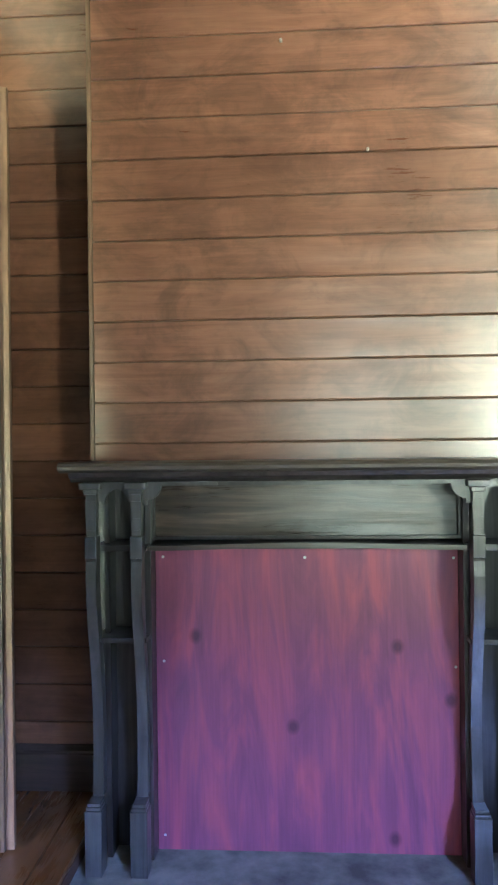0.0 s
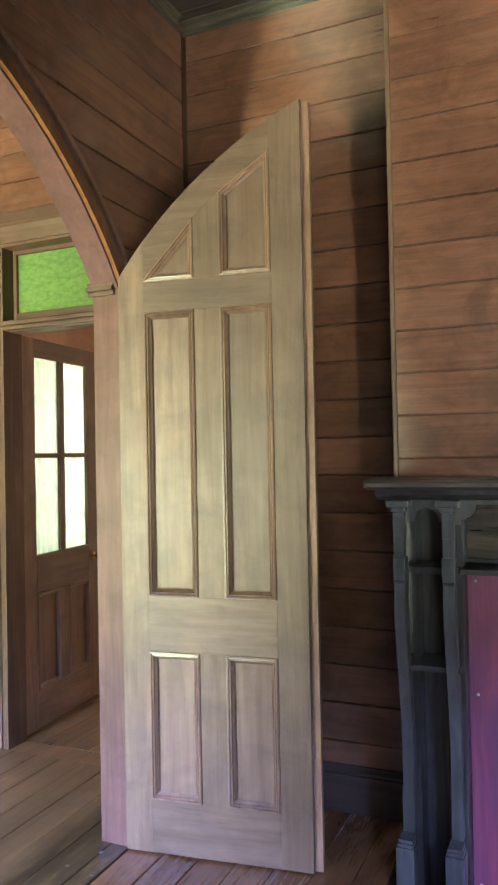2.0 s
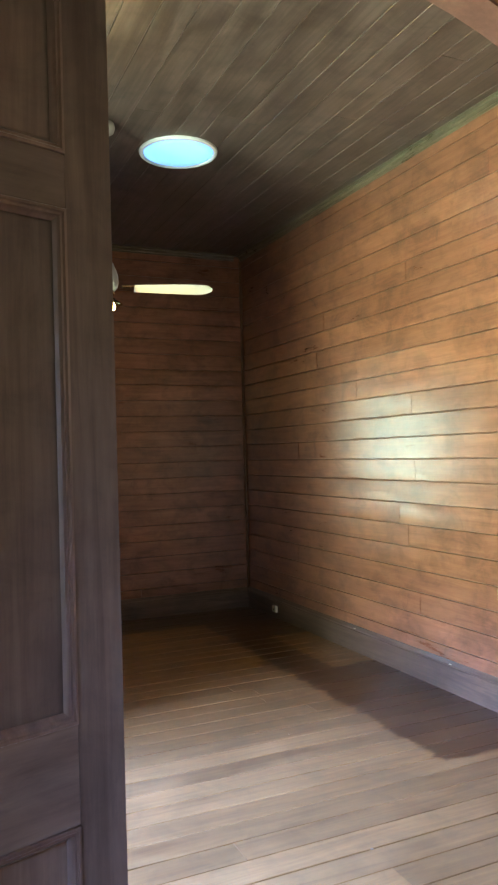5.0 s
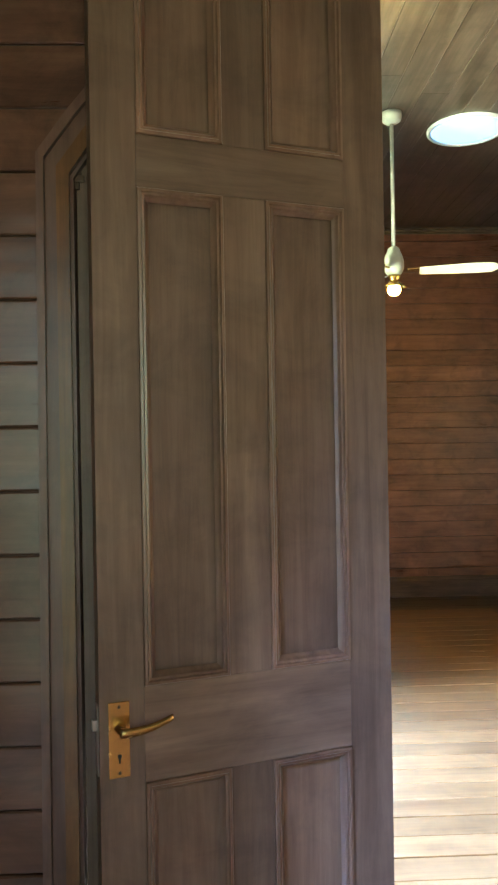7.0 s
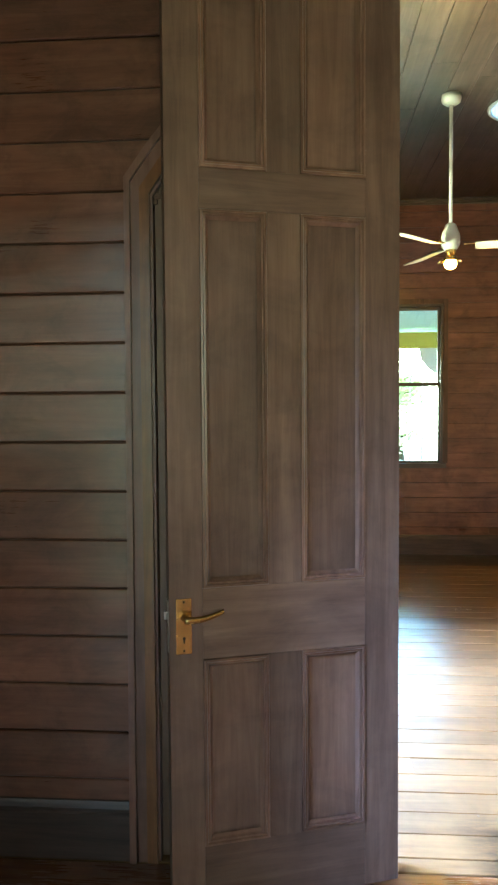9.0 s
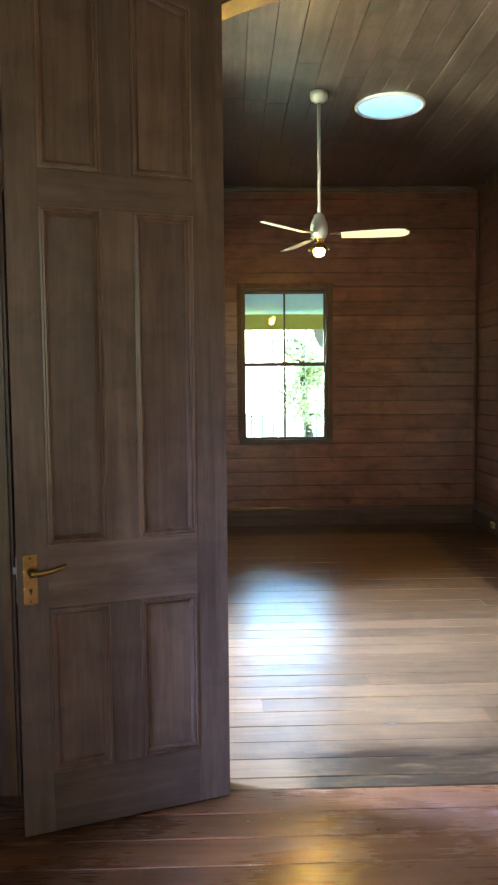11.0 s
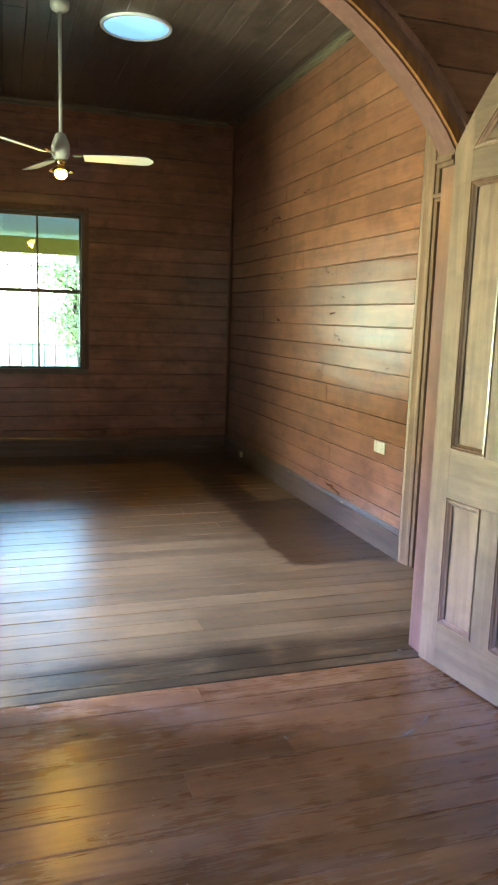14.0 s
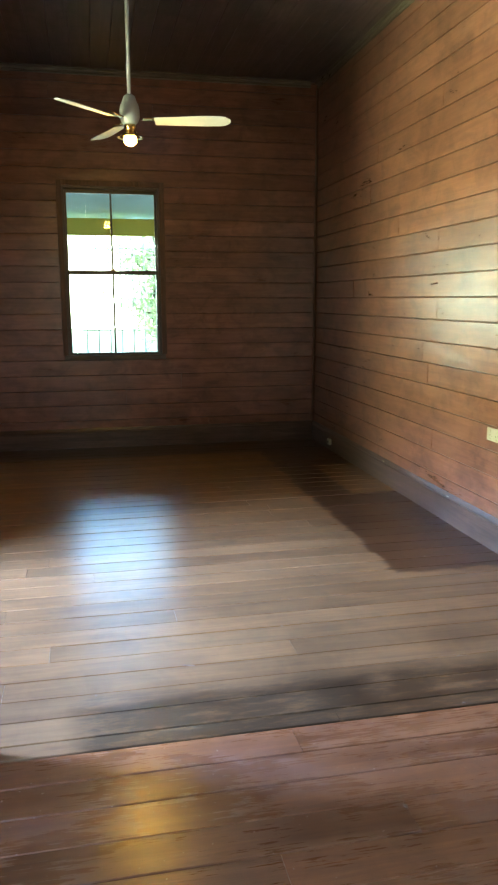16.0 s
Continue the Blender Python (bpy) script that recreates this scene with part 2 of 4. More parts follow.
def worn_floor():
    """The far room's boards: worn pale where carpet lay, dark old stain along the walls."""
    m = wood("floor_boards_worn", (0.150, 0.076, 0.025), (0.212, 0.117, 0.039), (0.265, 0.158, 0.058), along="y", rough=0.32, spread=0.42, wave=0.25, mottle=0.5)
    nt = m.node_tree
    bsdf = nt.nodes["Principled BSDF"]
    base = bsdf.inputs["Base Color"].links[0].from_socket
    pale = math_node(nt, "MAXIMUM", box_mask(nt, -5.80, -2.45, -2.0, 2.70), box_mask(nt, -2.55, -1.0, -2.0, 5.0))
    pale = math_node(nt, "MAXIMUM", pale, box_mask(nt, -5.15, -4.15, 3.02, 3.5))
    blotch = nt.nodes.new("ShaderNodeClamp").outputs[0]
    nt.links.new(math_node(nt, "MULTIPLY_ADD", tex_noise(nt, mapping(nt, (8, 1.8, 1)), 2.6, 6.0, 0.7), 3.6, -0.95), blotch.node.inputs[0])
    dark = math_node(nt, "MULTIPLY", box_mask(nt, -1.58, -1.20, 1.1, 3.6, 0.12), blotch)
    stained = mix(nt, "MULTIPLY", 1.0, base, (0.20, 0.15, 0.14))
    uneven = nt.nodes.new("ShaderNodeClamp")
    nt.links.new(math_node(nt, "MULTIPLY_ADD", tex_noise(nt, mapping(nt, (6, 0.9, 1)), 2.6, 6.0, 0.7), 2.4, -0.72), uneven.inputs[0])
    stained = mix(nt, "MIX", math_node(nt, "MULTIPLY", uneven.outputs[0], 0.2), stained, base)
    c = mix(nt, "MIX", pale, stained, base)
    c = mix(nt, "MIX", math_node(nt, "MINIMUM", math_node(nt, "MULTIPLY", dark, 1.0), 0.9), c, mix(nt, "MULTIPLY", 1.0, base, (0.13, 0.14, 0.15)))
    nt.links.new(c, bsdf.inputs["Base Color"])
    return m


floor_b = worn_floor()


def stained_ply():
    m, nt, bsdf = nodes_of("stained_plywood")
    v = mapping(nt, (2.5, 2.5, 0.40))
    streak = tex_noise(nt, v, 2.4, 5.0, 0.55, 2.4)
    fine = tex_noise(nt, mapping(nt, (60, 60, 2)), 2.0, 3.0)
    c = ramp(nt, streak, ((0.25, (0.19, 0.060, 0.115)), (0.48, (0.30, 0.080, 0.145)), (0.66, (0.46, 0.100, 0.145))))
    c = mix(nt, "MULTIPLY", 0.18, c, ramp(nt, fine, ((0.35, (0.5, 0.5, 0.5)), (0.6, (1, 1, 1)))))
    vor = nt.nodes.new("ShaderNodeTexVoronoi")
    vor.voronoi_dimensions = "2D"
    vor.inputs["Scale"].default_value = 2.0
    sep = nt.nodes.new("ShaderNodeSeparateXYZ")
    flat = nt.nodes.new("ShaderNodeCombineXYZ")
    nt.links.new(mapping(nt, (1.0, 1.0, 0.8)), sep.inputs[0])
    nt.links.new(sep.outputs[0], flat.inputs[0])
    nt.links.new(sep.outputs[2], flat.inputs[1])
    nt.links.new(flat.outputs[0], vor.inputs["Vector"])
    c = mix(nt, "MULTIPLY", 0.8, c, ramp(nt, vor.outputs["Distance"], ((0.02, (0.30, 0.25, 0.32)), (0.055, (1, 1, 1)))))
    nt.links.new(c, bsdf.inputs["Base Color"])
    bsdf.inputs["Roughness"].default_value = 0.45
    b = nt.nodes.new("ShaderNodeBump")
    b.inputs["Strength"].default_value, b.inputs["Distance"].default_value = 0.15, 0.003
    nt.links.new(streak, b.inputs["Height"])
    nt.links.new(b.outputs[0], bsdf.inputs["Normal"])
    return m


ply = stained_ply()
concrete = plain("hearth_concrete", (0.25, 0.23, 0.195), 0.8, vary=0.72, scale=6.5, bump=0.35)
brass = plain("worn_brass", (0.75, 0.50, 0.18), 0.25, 1.0, vary=0.3, scale=30)
steel = plain("lock_steel", (0.55, 0.55, 0.53), 0.3, 1.0, vary=0.2, scale=30)
dark_hole = plain("dark_iron", (0.01, 0.01, 0.01), 0.6)
white_plastic = plain("white_plastic", (0.40, 0.38, 0.28), 0.35, vary=0.08)
pale_mark = plain("pale_scratches_and_flecks", (0.20, 0.16, 0.13), 0.8, vary=0.3)
fan_white = plain("fan_white_enamel", (0.46, 0.47, 0.45), 0.35, vary=0.12)
sky_ring = plain("skylight_ring_paint", (0.62, 0.66, 0.70), 0.4, vary=0.1)
screw_metal = plain("bright_screw", (0.8, 0.8, 0.78), 0.3, 0.6)
plaster_dark = plain("wall_core", (0.10, 0.05, 0.03), 0.8)
sky_glow = glow("skylight_diffuser_glow", (0.31, 0.55, 1.0), 0.80)
bulb_glow = glow("bulb_glow", (1.0, 0.58, 0.14), 40.0)
sash_paint = plain("sash_paint", (0.10, 0.085, 0.07), 0.4, vary=0.3)
yellow_paint = plain("yellow_beam_paint", (0.62, 0.56, 0.10), 0.5, vary=0.15)
blue_iron = plain("pale_blue_roof_lining", (0.60, 0.76, 0.80), 0.5, vary=0.12)
post_paint = plain("verandah_white_paint", (0.75, 0.75, 0.72), 0.5, vary=0.12)
grass_mat = plain("lawn_grass", (0.30, 0.31, 0.17), 0.9, vary=0.5, scale=3)
deck_mat = plain("verandah_boards", (0.34, 0.29, 0.23), 0.6, vary=0.3)
bark = plain("bark", (0.16, 0.12, 0.09), 0.9, vary=0.5)
hall_paint = plain("hall_red_paint", (0.44, 0.28, 0.21), 0.6, vary=0.2)


def clear_glass():
    m, nt, bsdf = nodes_of("window_glass")
    bsdf.inputs["Base Color"].default_value = (0.96, 0.98, 0.97, 1)
    bsdf.inputs["Roughness"].default_value = 0.0
    bsdf.inputs["IOR"].default_value = 1.45
    bsdf.inputs["Transmission Weight"].default_value = 1.0
    return m


def frosted(name, colour, scale):
    """Rippled obscure glass that scatters the daylight behind it."""
    m, nt, bsdf = nodes_of(name)
    bsdf.inputs["Base Color"].default_value = (*colour, 1)
    bsdf.inputs["Roughness"].default_value = 0.35
    tr = nt.nodes.new("ShaderNodeBsdfTranslucent")
    n = tex_noise(nt, mapping(nt, scale), 6.0, 3.0)
    nt.links.new(mix(nt, "MULTIPLY", 1.0, colour, ramp(nt, n, ((0.3, (0.6, 0.62, 0.6)), (0.65, (1, 1, 1))))), tr.inputs["Color"])
    ms = nt.nodes.new("ShaderNodeMixShader")
    ms.inputs[0].default_value = 0.8
    nt.links.new(bsdf.outputs[0], ms.inputs[1])
    nt.links.new(tr.outputs[0], ms.inputs[2])
    nt.links.new(ms.outputs[0], nt.nodes["Material Output"].inputs["Surface"])
    return m


def leaf_material():
    m = plain("foliage", (0.13, 0.17, 0.06), 0.5, vary=0.4, scale=5)
    nt = m.node_tree
    bsdf = nt.nodes["Principled BSDF"]
    tr = nt.nodes.new("ShaderNodeBsdfTranslucent")
    tr.inputs["Color"].default_value = (0.78, 0.84, 0.52, 1)
    ms = nt.nodes.new("ShaderNodeMixShader")
    ms.inputs[0].default_value = 0.75
    nt.links.new(bsdf.outputs[0], ms.inputs[1])
    nt.links.new(tr.outputs[0], ms.inputs[2])
    nt.links.new(ms.outputs[0], nt.nodes["Material Output"].inputs["Surface"])
    return m


leaf_mat = leaf_material()
glass = clear_glass()
frost_white = frosted("frosted_glass", (0.70, 0.70, 0.60), (8, 8, 2))
frost_green = frosted("green_glass", (0.40, 0.54, 0.22), (5, 5, 9))


# ---- building helpers ----
def empty(name, m=None):
    ob = new(name)
    ob.empty_display_size = 0.1
    if m is not None:
        ob.matrix_world = m
    return ob


def mesh_of(bm, name, material, smooth=False):
    bmesh.ops.recalc_face_normals(bm, faces=bm.faces)
    me = bpy.data.meshes.new(name)
    bm.to_mesh(me)
    bm.free()
    for m in material if isinstance(material, (list, tuple)) else [material]:
        me.materials.append(m)
    if smooth:
        for p in me.polygons:
            p.use_smooth = True
    return me


def part(name, bm, material, parent=None, label="", smooth=False):
    ob = new(name, mesh_of(bm, name, material, smooth))
    ob.parent = parent
    if label:
        tagged(ob, label)
    return ob


def structure(name, bm, material, label, category=""):
    return tagged(part(name, bm, material), label, category or name.split("_")[0], kind="structure")


def box(bm, x0, x1, y0, y1, z0, z1, bevel=0.0):
    b = bmesh.new() if bevel else bm
    v = [b.verts.new(p) for p in ((x0, y0, z0), (x1, y0, z0), (x1, y1, z0), (x0, y1, z0), (x0, y0, z1), (x1, y0, z1), (x1, y1, z1), (x0, y1, z1))]
    for f in ((0, 3, 2, 1), (4, 5, 6, 7), (0, 1, 5, 4), (1, 2, 6, 5), (2, 3, 7, 6), (3, 0, 4, 7)):
        b.faces.new([v[i] for i in f])
    if bevel:
        bmesh.ops.bevel(b, geom=b.edges[:], offset=bevel, segments=2, affect="EDGES", profile=0.6)
        me = bpy.data.meshes.new("tmp")
        b.to_mesh(me)
        b.free()
        bm.from_mesh(me)
        bpy.data.meshes.remove(me)
    return bm


def boxed(*a, bevel=0.0):
    return box(bmesh.new(), *a, bevel=bevel)


def prism(bm, poly, lo, hi, put):
    """A polygon of (a, b) pairs, extruded from lo to hi along the third axis; put(a, b, c) gives the place."""
    n = len(poly)
    r0 = [bm.verts.new(put(a, b, lo)) for a, b in poly]
    r1 = [bm.verts.new(put(a, b, hi)) for a, b in poly]
    bm.faces.new(r0)
    bm.faces.new(r1[::-1])
    for i in range(n):
        bm.faces.new((r0[i], r0[(i + 1) % n], r1[(i + 1) % n], r1[i]))
    return bm


def lathe(bm, profile, centre, n=24, axis="z"):
    """Profile of (radius, height) turned about an axis through centre."""
    rings = []
    for r, h in profile:
        ring = []
        for i in range(n):
            a = 2 * math.pi * i / n
            p = {"z": (r * math.cos(a), r * math.sin(a), h), "y": (r * math.cos(a), h, r * math.sin(a)), "x": (h, r * math.cos(a), r * math.sin(a))}[axis]
            ring.append(bm.verts.new(Vector(centre) + Vector(p)))
        rings.append(ring)
    for a, b in zip(rings, rings[1:]):
        for i in range(n):
            bm.faces.new((a[i], a[(i + 1) % n], b[(i + 1) % n], b[i]))
    bm.faces.new(rings[0])
    bm.faces.new(rings[-1][::-1])
    return bm


def inset(poly, d):
    """A convex polygon, counter-clockwise, drawn in by d on every side."""
    out, n = [], len(poly)
    for i in range(n):
        p, q, r = Vector(poly[i - 1]), Vector(poly[i]), Vector(poly[(i + 1) % n])
        e, f = (q - p).normalized(), (r - q).normalized()
        ne, nf = Vector((-e.y, e.x)), Vector((-f.y, f.x))
        out.append(tuple(q + (ne + nf) * (d / max(0.2, 1 + ne.dot(nf)))))
    return out


def ring_moulding(bm, poly, profile, put):
    """A mitred moulding round a convex polygon; profile of (inset, height)."""
    loops = [[bm.verts.new(put(a, b, h)) for a, b in inset(poly, d)] for d, h in profile]
    n = len(poly)
    for p, q in zip(loops, loops[1:]):
        for i in range(n):
            bm.faces.new((p[i], p[(i + 1) % n], q[(i + 1) % n], q[i]))
    return bm


def run(bm, profile, lo, hi, put):
    """A profile of (out, up) drawn straight from lo to hi."""
    return prism(bm, profile, lo, hi, put)


# ---- plan ----
NORTH, SOUTH, WEST, EAST, CEIL = 3.385, -0.565, -6.33, 3.0, 3.40
ARCH_A, ARCH_B = -1.305, -1.402
ARCH_Y, ARCH_HALF, ARCH_Z, ARCH_R, SPRING = 1.447, 1.393, 1.1609, 1.6856, 2.11
BOARD = 0.155


def arch_z(y, grow=0.0):
    return ARCH_Z + math.sqrt(max(0.0, (ARCH_R + grow) ** 2 - (y - ARCH_Y) ** 2))


def arch_points(grow, n=28):
    """Round the arch from its right spring to its left one."""
    a0 = math.asin(ARCH_HALF / ARCH_R)
    return [(ARCH_Y + (ARCH_R + grow) * math.sin(a), ARCH_Z + (ARCH_R + grow) * math.cos(a)) for a in (a0 - 2 * a0 * i / n for i in range(n + 1))]


rng = random.Random(4)


def wall_shell(name, plane, axis, a0, a1, z0, z1, holes, depth, label):
    """The body of a wall behind its boards, with holes right through it. plane: its inner face; depth: signed thickness."""
    bm = bmesh.new()
    lo, hi = sorted((plane, plane + depth))
    cuts = sorted({a0, a1, *[h[i] for h in holes for i in (0, 1)]})
    for p, q in zip(cuts, cuts[1:]):
        spans, z = [], z0
        for h in sorted((h for h in holes if h[0] <= p and h[1] >= q), key=lambda h: h[2]):
            spans.append((z, h[2]))
            z = h[3]
        spans.append((z, z1))
        for s, e in spans:
            if e - s > 1e-4:
                box(bm, *((p, q, lo, hi) if axis == "x" else (lo, hi, p, q)), s, e)
    return structure(name, bm, plaster_dark, label, "wall")


def board_rows(parent, plane, axis, out, material, a0, a1, z0, z1, free, start=0.0, joints=0.35, thick=0.016, pitch=BOARD, ch=0.004):
    """Horizontal boards on a wall. free(z0, z1) gives the stretches ((lo at z0, hi at z0), (lo at z1, hi at z1)) that are not openings."""
    z = start
    while z < z1 - 0.01:
        t = min(z + pitch, z1)
        if t > z0 + 0.01:
            zl, zh = max(z, z0) + 0.0016, t - 0.0016
            for (l0, h0), (l1, h1) in free(zl, zh):
                cuts = [0.0, 1.0]
                if h0 - l0 > 1.6 and rng.random() < joints:
                    cuts.insert(1, rng.uniform(0.25, 0.75))
                for c, d in zip(cuts, cuts[1:]):
                    e0, e1 = (0.0008 if c else 0.0), (0.0008 if d < 1 else 0.0)
                    q = [(l0 + (h0 - l0) * c + e0, zl), (l0 + (h0 - l0) * d - e1, zl), (l1 + (h1 - l1) * d - e1, zh), (l1 + (h1 - l1) * c + e0, zh)]
                    tk = thick + rng.uniform(-0.0015, 0.0015)
                    m0 = [(q[0][0], zl, 0), (q[1][0], zl, 0), (q[2][0], zh, 0), (q[3][0], zh, 0)]
                    m1 = [(q[0][0], zl, tk - ch), (q[1][0], zl, tk - ch), (q[2][0], zh, tk - ch), (q[3][0], zh, tk - ch)]
                    m2 = [(q[0][0], zl + ch, tk), (q[1][0], zl + ch, tk), (q[2][0], zh - ch, tk), (q[3][0], zh - ch, tk)]
                    b = bmesh.new()
                    rows = []
                    for mm in (m0, m1, m2):
                        rows.append([b.verts.new((a, plane + out * (o - thick), zz) if axis == "x" else (plane + out * (o - thick), a, zz)) for a, zz, o in mm])
                    for p, r in zip(rows, rows[1:]):
                        for i in range(4):
                            b.faces.new((p[i], p[(i + 1) % 4], r[(i + 1) % 4], r[i]))
                    b.faces.new(rows[2])
                    part("board", b, material, parent)
        z = t


def around(a0, a1, holes):
    """free() for straight-sided holes (lo, hi, z0, z1)."""
    def free(zl, zh):
        spans, at = [], a0
        for lo, hi, h0, h1 in sorted(holes):
            if h0 < zh - 0.02 and h1 > zl + 0.02:
                if lo > at:
                    spans.append(((at, lo), (at, lo)))
                at = hi
        if a1 > at:
            spans.append(((at, a1), (at, a1)))
        return spans
    return free


# ---- structure ----
T = 0.016
DOOR = (-2.395, -1.52, 0.0, 2.545)
WIN = (0.985, 1.862, 0.862, 2.412)
wall_north = wall_shell("wall_north", NORTH + T, "x", WEST - 0.12, EAST + 0.12, 0, CEIL, [DOOR], 0.10, "varnished red-brown timber board wall with a doorway")
wall_west = wall_shell("wall_west", WEST - T, "y", SOUTH - 0.12, NORTH + T, 0, CEIL, [WIN], -0.11, "varnished timber board wall round a sash window")
# south openings are out of view, sized and placed to pass the stand-in lamps
wall_south = wall_shell("wall_south", SOUTH - T, "x", WEST - T, EAST + 0.12, 0, CEIL, [(0.60, 2.96, 0.0, 2.5), (-2.85, -1.75, 0.0, 2.5)], -0.10, "varnished timber board wall with two unseen open doorways")
# unseen east opening, cut only to let the fill lamp in
wall_east = wall_shell("wall_east", EAST + T, "y", SOUTH - T, NORTH + T, 0, CEIL, [(0.22, 1.38, 1.00, 2.5)], 0.10, "varnished timber board wall with an unseen opening added for a fill lamp")

bm = bmesh.new()
pts = arch_points(0.0)
outer = [(ARCH_Y + ARCH_HALF, 0.0)] + pts + [(ARCH_Y - ARCH_HALF, 0.0), (SOUTH, 0.0), (SOUTH, CEIL), (NORTH, CEIL), (NORTH, 0.0)]
prism(bm, outer, ARCH_B + T, ARCH_A - T, lambda a, b, c: (c, a, b))
wall_arch = structure("wall_arch", bm, plaster_dark, "varnished timber board wall pierced by a wide arch", "wall")

bm = boxed(-0.314, 1.280, 3.145 + T, NORTH + T, 0, CEIL)
chimney = structure("chimney_breast", bm, plaster_dark, "chimney breast faced with varnished orange-brown timber boards", "chimney breast")

bm = bmesh.new()
box(bm, WEST - 0.12, EAST + 0.12, SOUTH - 0.15, 2.714, -0.12, -0.022)
box(bm, WEST - 0.12, -0.336, 2.7142, 6.2, -0.12, -0.022)
box(bm, 1.296, EAST + 0.12, 2.7142, 6.2, -0.12, -0.022)
box(bm, -0.3358, 1.2958, 3.1402, 6.2, -0.12, -0.022)
box(bm, -0.3358, 1.2958, 2.7142, 3.1400, -0.12, -0.092)
floor = structure("floor", bm, plaster_dark, "timber board floor, worn pale with dark stained borders", "floor")

bm = bmesh.new()
y, k = SOUTH - 0.02, 0
while y < NORTH + 0.02:
    for x0, x1 in ((WEST - 0.02, ARCH_B - 0.002), (ARCH_A + 0.002, EAST + 0.02)):
        x = x0
        while x < x1 - 0.01:
            e = min(x1, x + rng.uniform(2.2, 4.6))
            if x1 - e < 0.6:
                e = x1
            z = CEIL + rng.uniform(-0.001, 0.001)
            c = 0.0028
            prism(bm, [(y + 0.001, z + 0.02), (y + 0.001, z + c), (y + 0.001 + c, z), (y + 0.154 - c, z), (y + 0.154, z + c), (y + 0.154, z + 0.02)], x + 0.001, e - 0.001, lambda a, b, c_: (c_, a, b))
            x = e
    y += 0.155
box(bm, WEST - 0.12, EAST + 0.12, SOUTH - 0.12, NORTH + 0.12, CEIL + 0.021, CEIL + 0.08)
ceiling = structure("ceiling", bm, ceil_wood, "dull varnished timber board ceiling", "ceiling")

# skirtings, cornices
SK = [(0, 0), (0.022, 0), (0.022, 0.150), (0.017, 0.156), (0.017, 0.166), (0.010, 0.178), (0.006, 0.186), (0, 0.188)]
CO = [(0, 0.018), (0.010, 0.018), (0.017, 0.024), (0.019, 0.034), (0.015, 0.043), (0.009, 0.047), (0.010, 0.056), (0.022, 0.060), (0.033, 0.068), (0.036, 0.079), (0.031, 0.088), (0.040, 0.092), (0.058, 0.097), (0.062, 0.104), (0, 0.104)]
CO = [(a * 0.62, b * 0.62) for a, b in CO]


def trim_run(name, profile, z, axis, plane, out, lo, hi, material, label):
    bm = bmesh.new()
    if axis == "x":
        run(bm, profile, lo, hi, lambda a, b, c: (c, plane + out * a, z + b))
    else:
        run(bm, profile, lo, hi, lambda a, b, c: (plane + out * a, c, z + b))
    return structure(name, bm, material, label, name)


SKL = "dark stained timber skirting board with a moulded top"
trim_run("baseboard", SK, 0, "x", NORTH, -1, WEST, -2.505, skirt_x, SKL)
trim_run("baseboard", SK, 0, "y", WEST, 1, SOUTH + 0.022, NORTH - 0.022, skirt_y, SKL)
trim_run("baseboard", SK, 0, "x", SOUTH, 1, WEST, ARCH_B, skirt_x, SKL)
trim_run("baseboard", SK, 0, "x", NORTH, -1, ARCH_A + 0.024, -0.316, skirt_x, SKL)
trim_run("baseboard", SK, 0, "x", NORTH, -1, 1.282, EAST, skirt_x, SKL)
trim_run("baseboard", SK, 0, "y", ARCH_A, 1, SOUTH, 0.012, skirt_y, SKL)
trim_run("baseboard", SK, 0, "y", EAST, -1, SOUTH, NORTH - 0.022, skirt_y, SKL)
COL = "moulded dark timber cornice along the ceiling"
ZC = CEIL - 0.0645
trim_run("cornice", CO, ZC, "x", NORTH, -1, WEST, ARCH_B, cornice_x, COL)
trim_run("cornice", CO, ZC, "y", WEST, 1, SOUTH, NORTH - 0.075, cornice_y, COL)
trim_run("cornice", CO, ZC, "x", SOUTH, 1, WEST, ARCH_B, cornice_x, COL)
trim_run("cornice", CO, ZC, "y", ARCH_B, -1, SOUTH + 0.075, NORTH - 0.075, cornice_y, COL)
trim_run("cornice", CO, ZC, "x", NORTH, -1, ARCH_A, -0.316, cornice_x, COL)
trim_run("cornice", CO, ZC, "x", 3.145, -1, -0.316, 1.282, cornice_x, COL)
trim_run("cornice", CO, ZC, "y", ARCH_A, 1, SOUTH, NORTH - 0.075, cornice_y, COL)
trim_run("cornice", CO, ZC, "x", SOUTH, 1, ARCH_A + 0.075, EAST, cornice_x, COL)
bm = boxed(-0.332, -0.3145, 3.139, 3.162, 1.366, CEIL - 0.064, bevel=0.004)
structure("trim", bm, trim_z, "slim timber corner bead of the chimney breast", "corner trim")
bm = boxed(WEST + 0.001, WEST + 0.022, NORTH - 0.022, NORTH - 0.001, 0.19, CEIL - 0.064, bevel=0.004)
structure("trim", bm, trim_z, "slim timber bead in the room corner", "corner trim")

# arch lining, casing and impost
arch = tagged(empty("arch_frame"), "varnished timber arch lining with moulded casing and imposts", "arch", kind="structure")


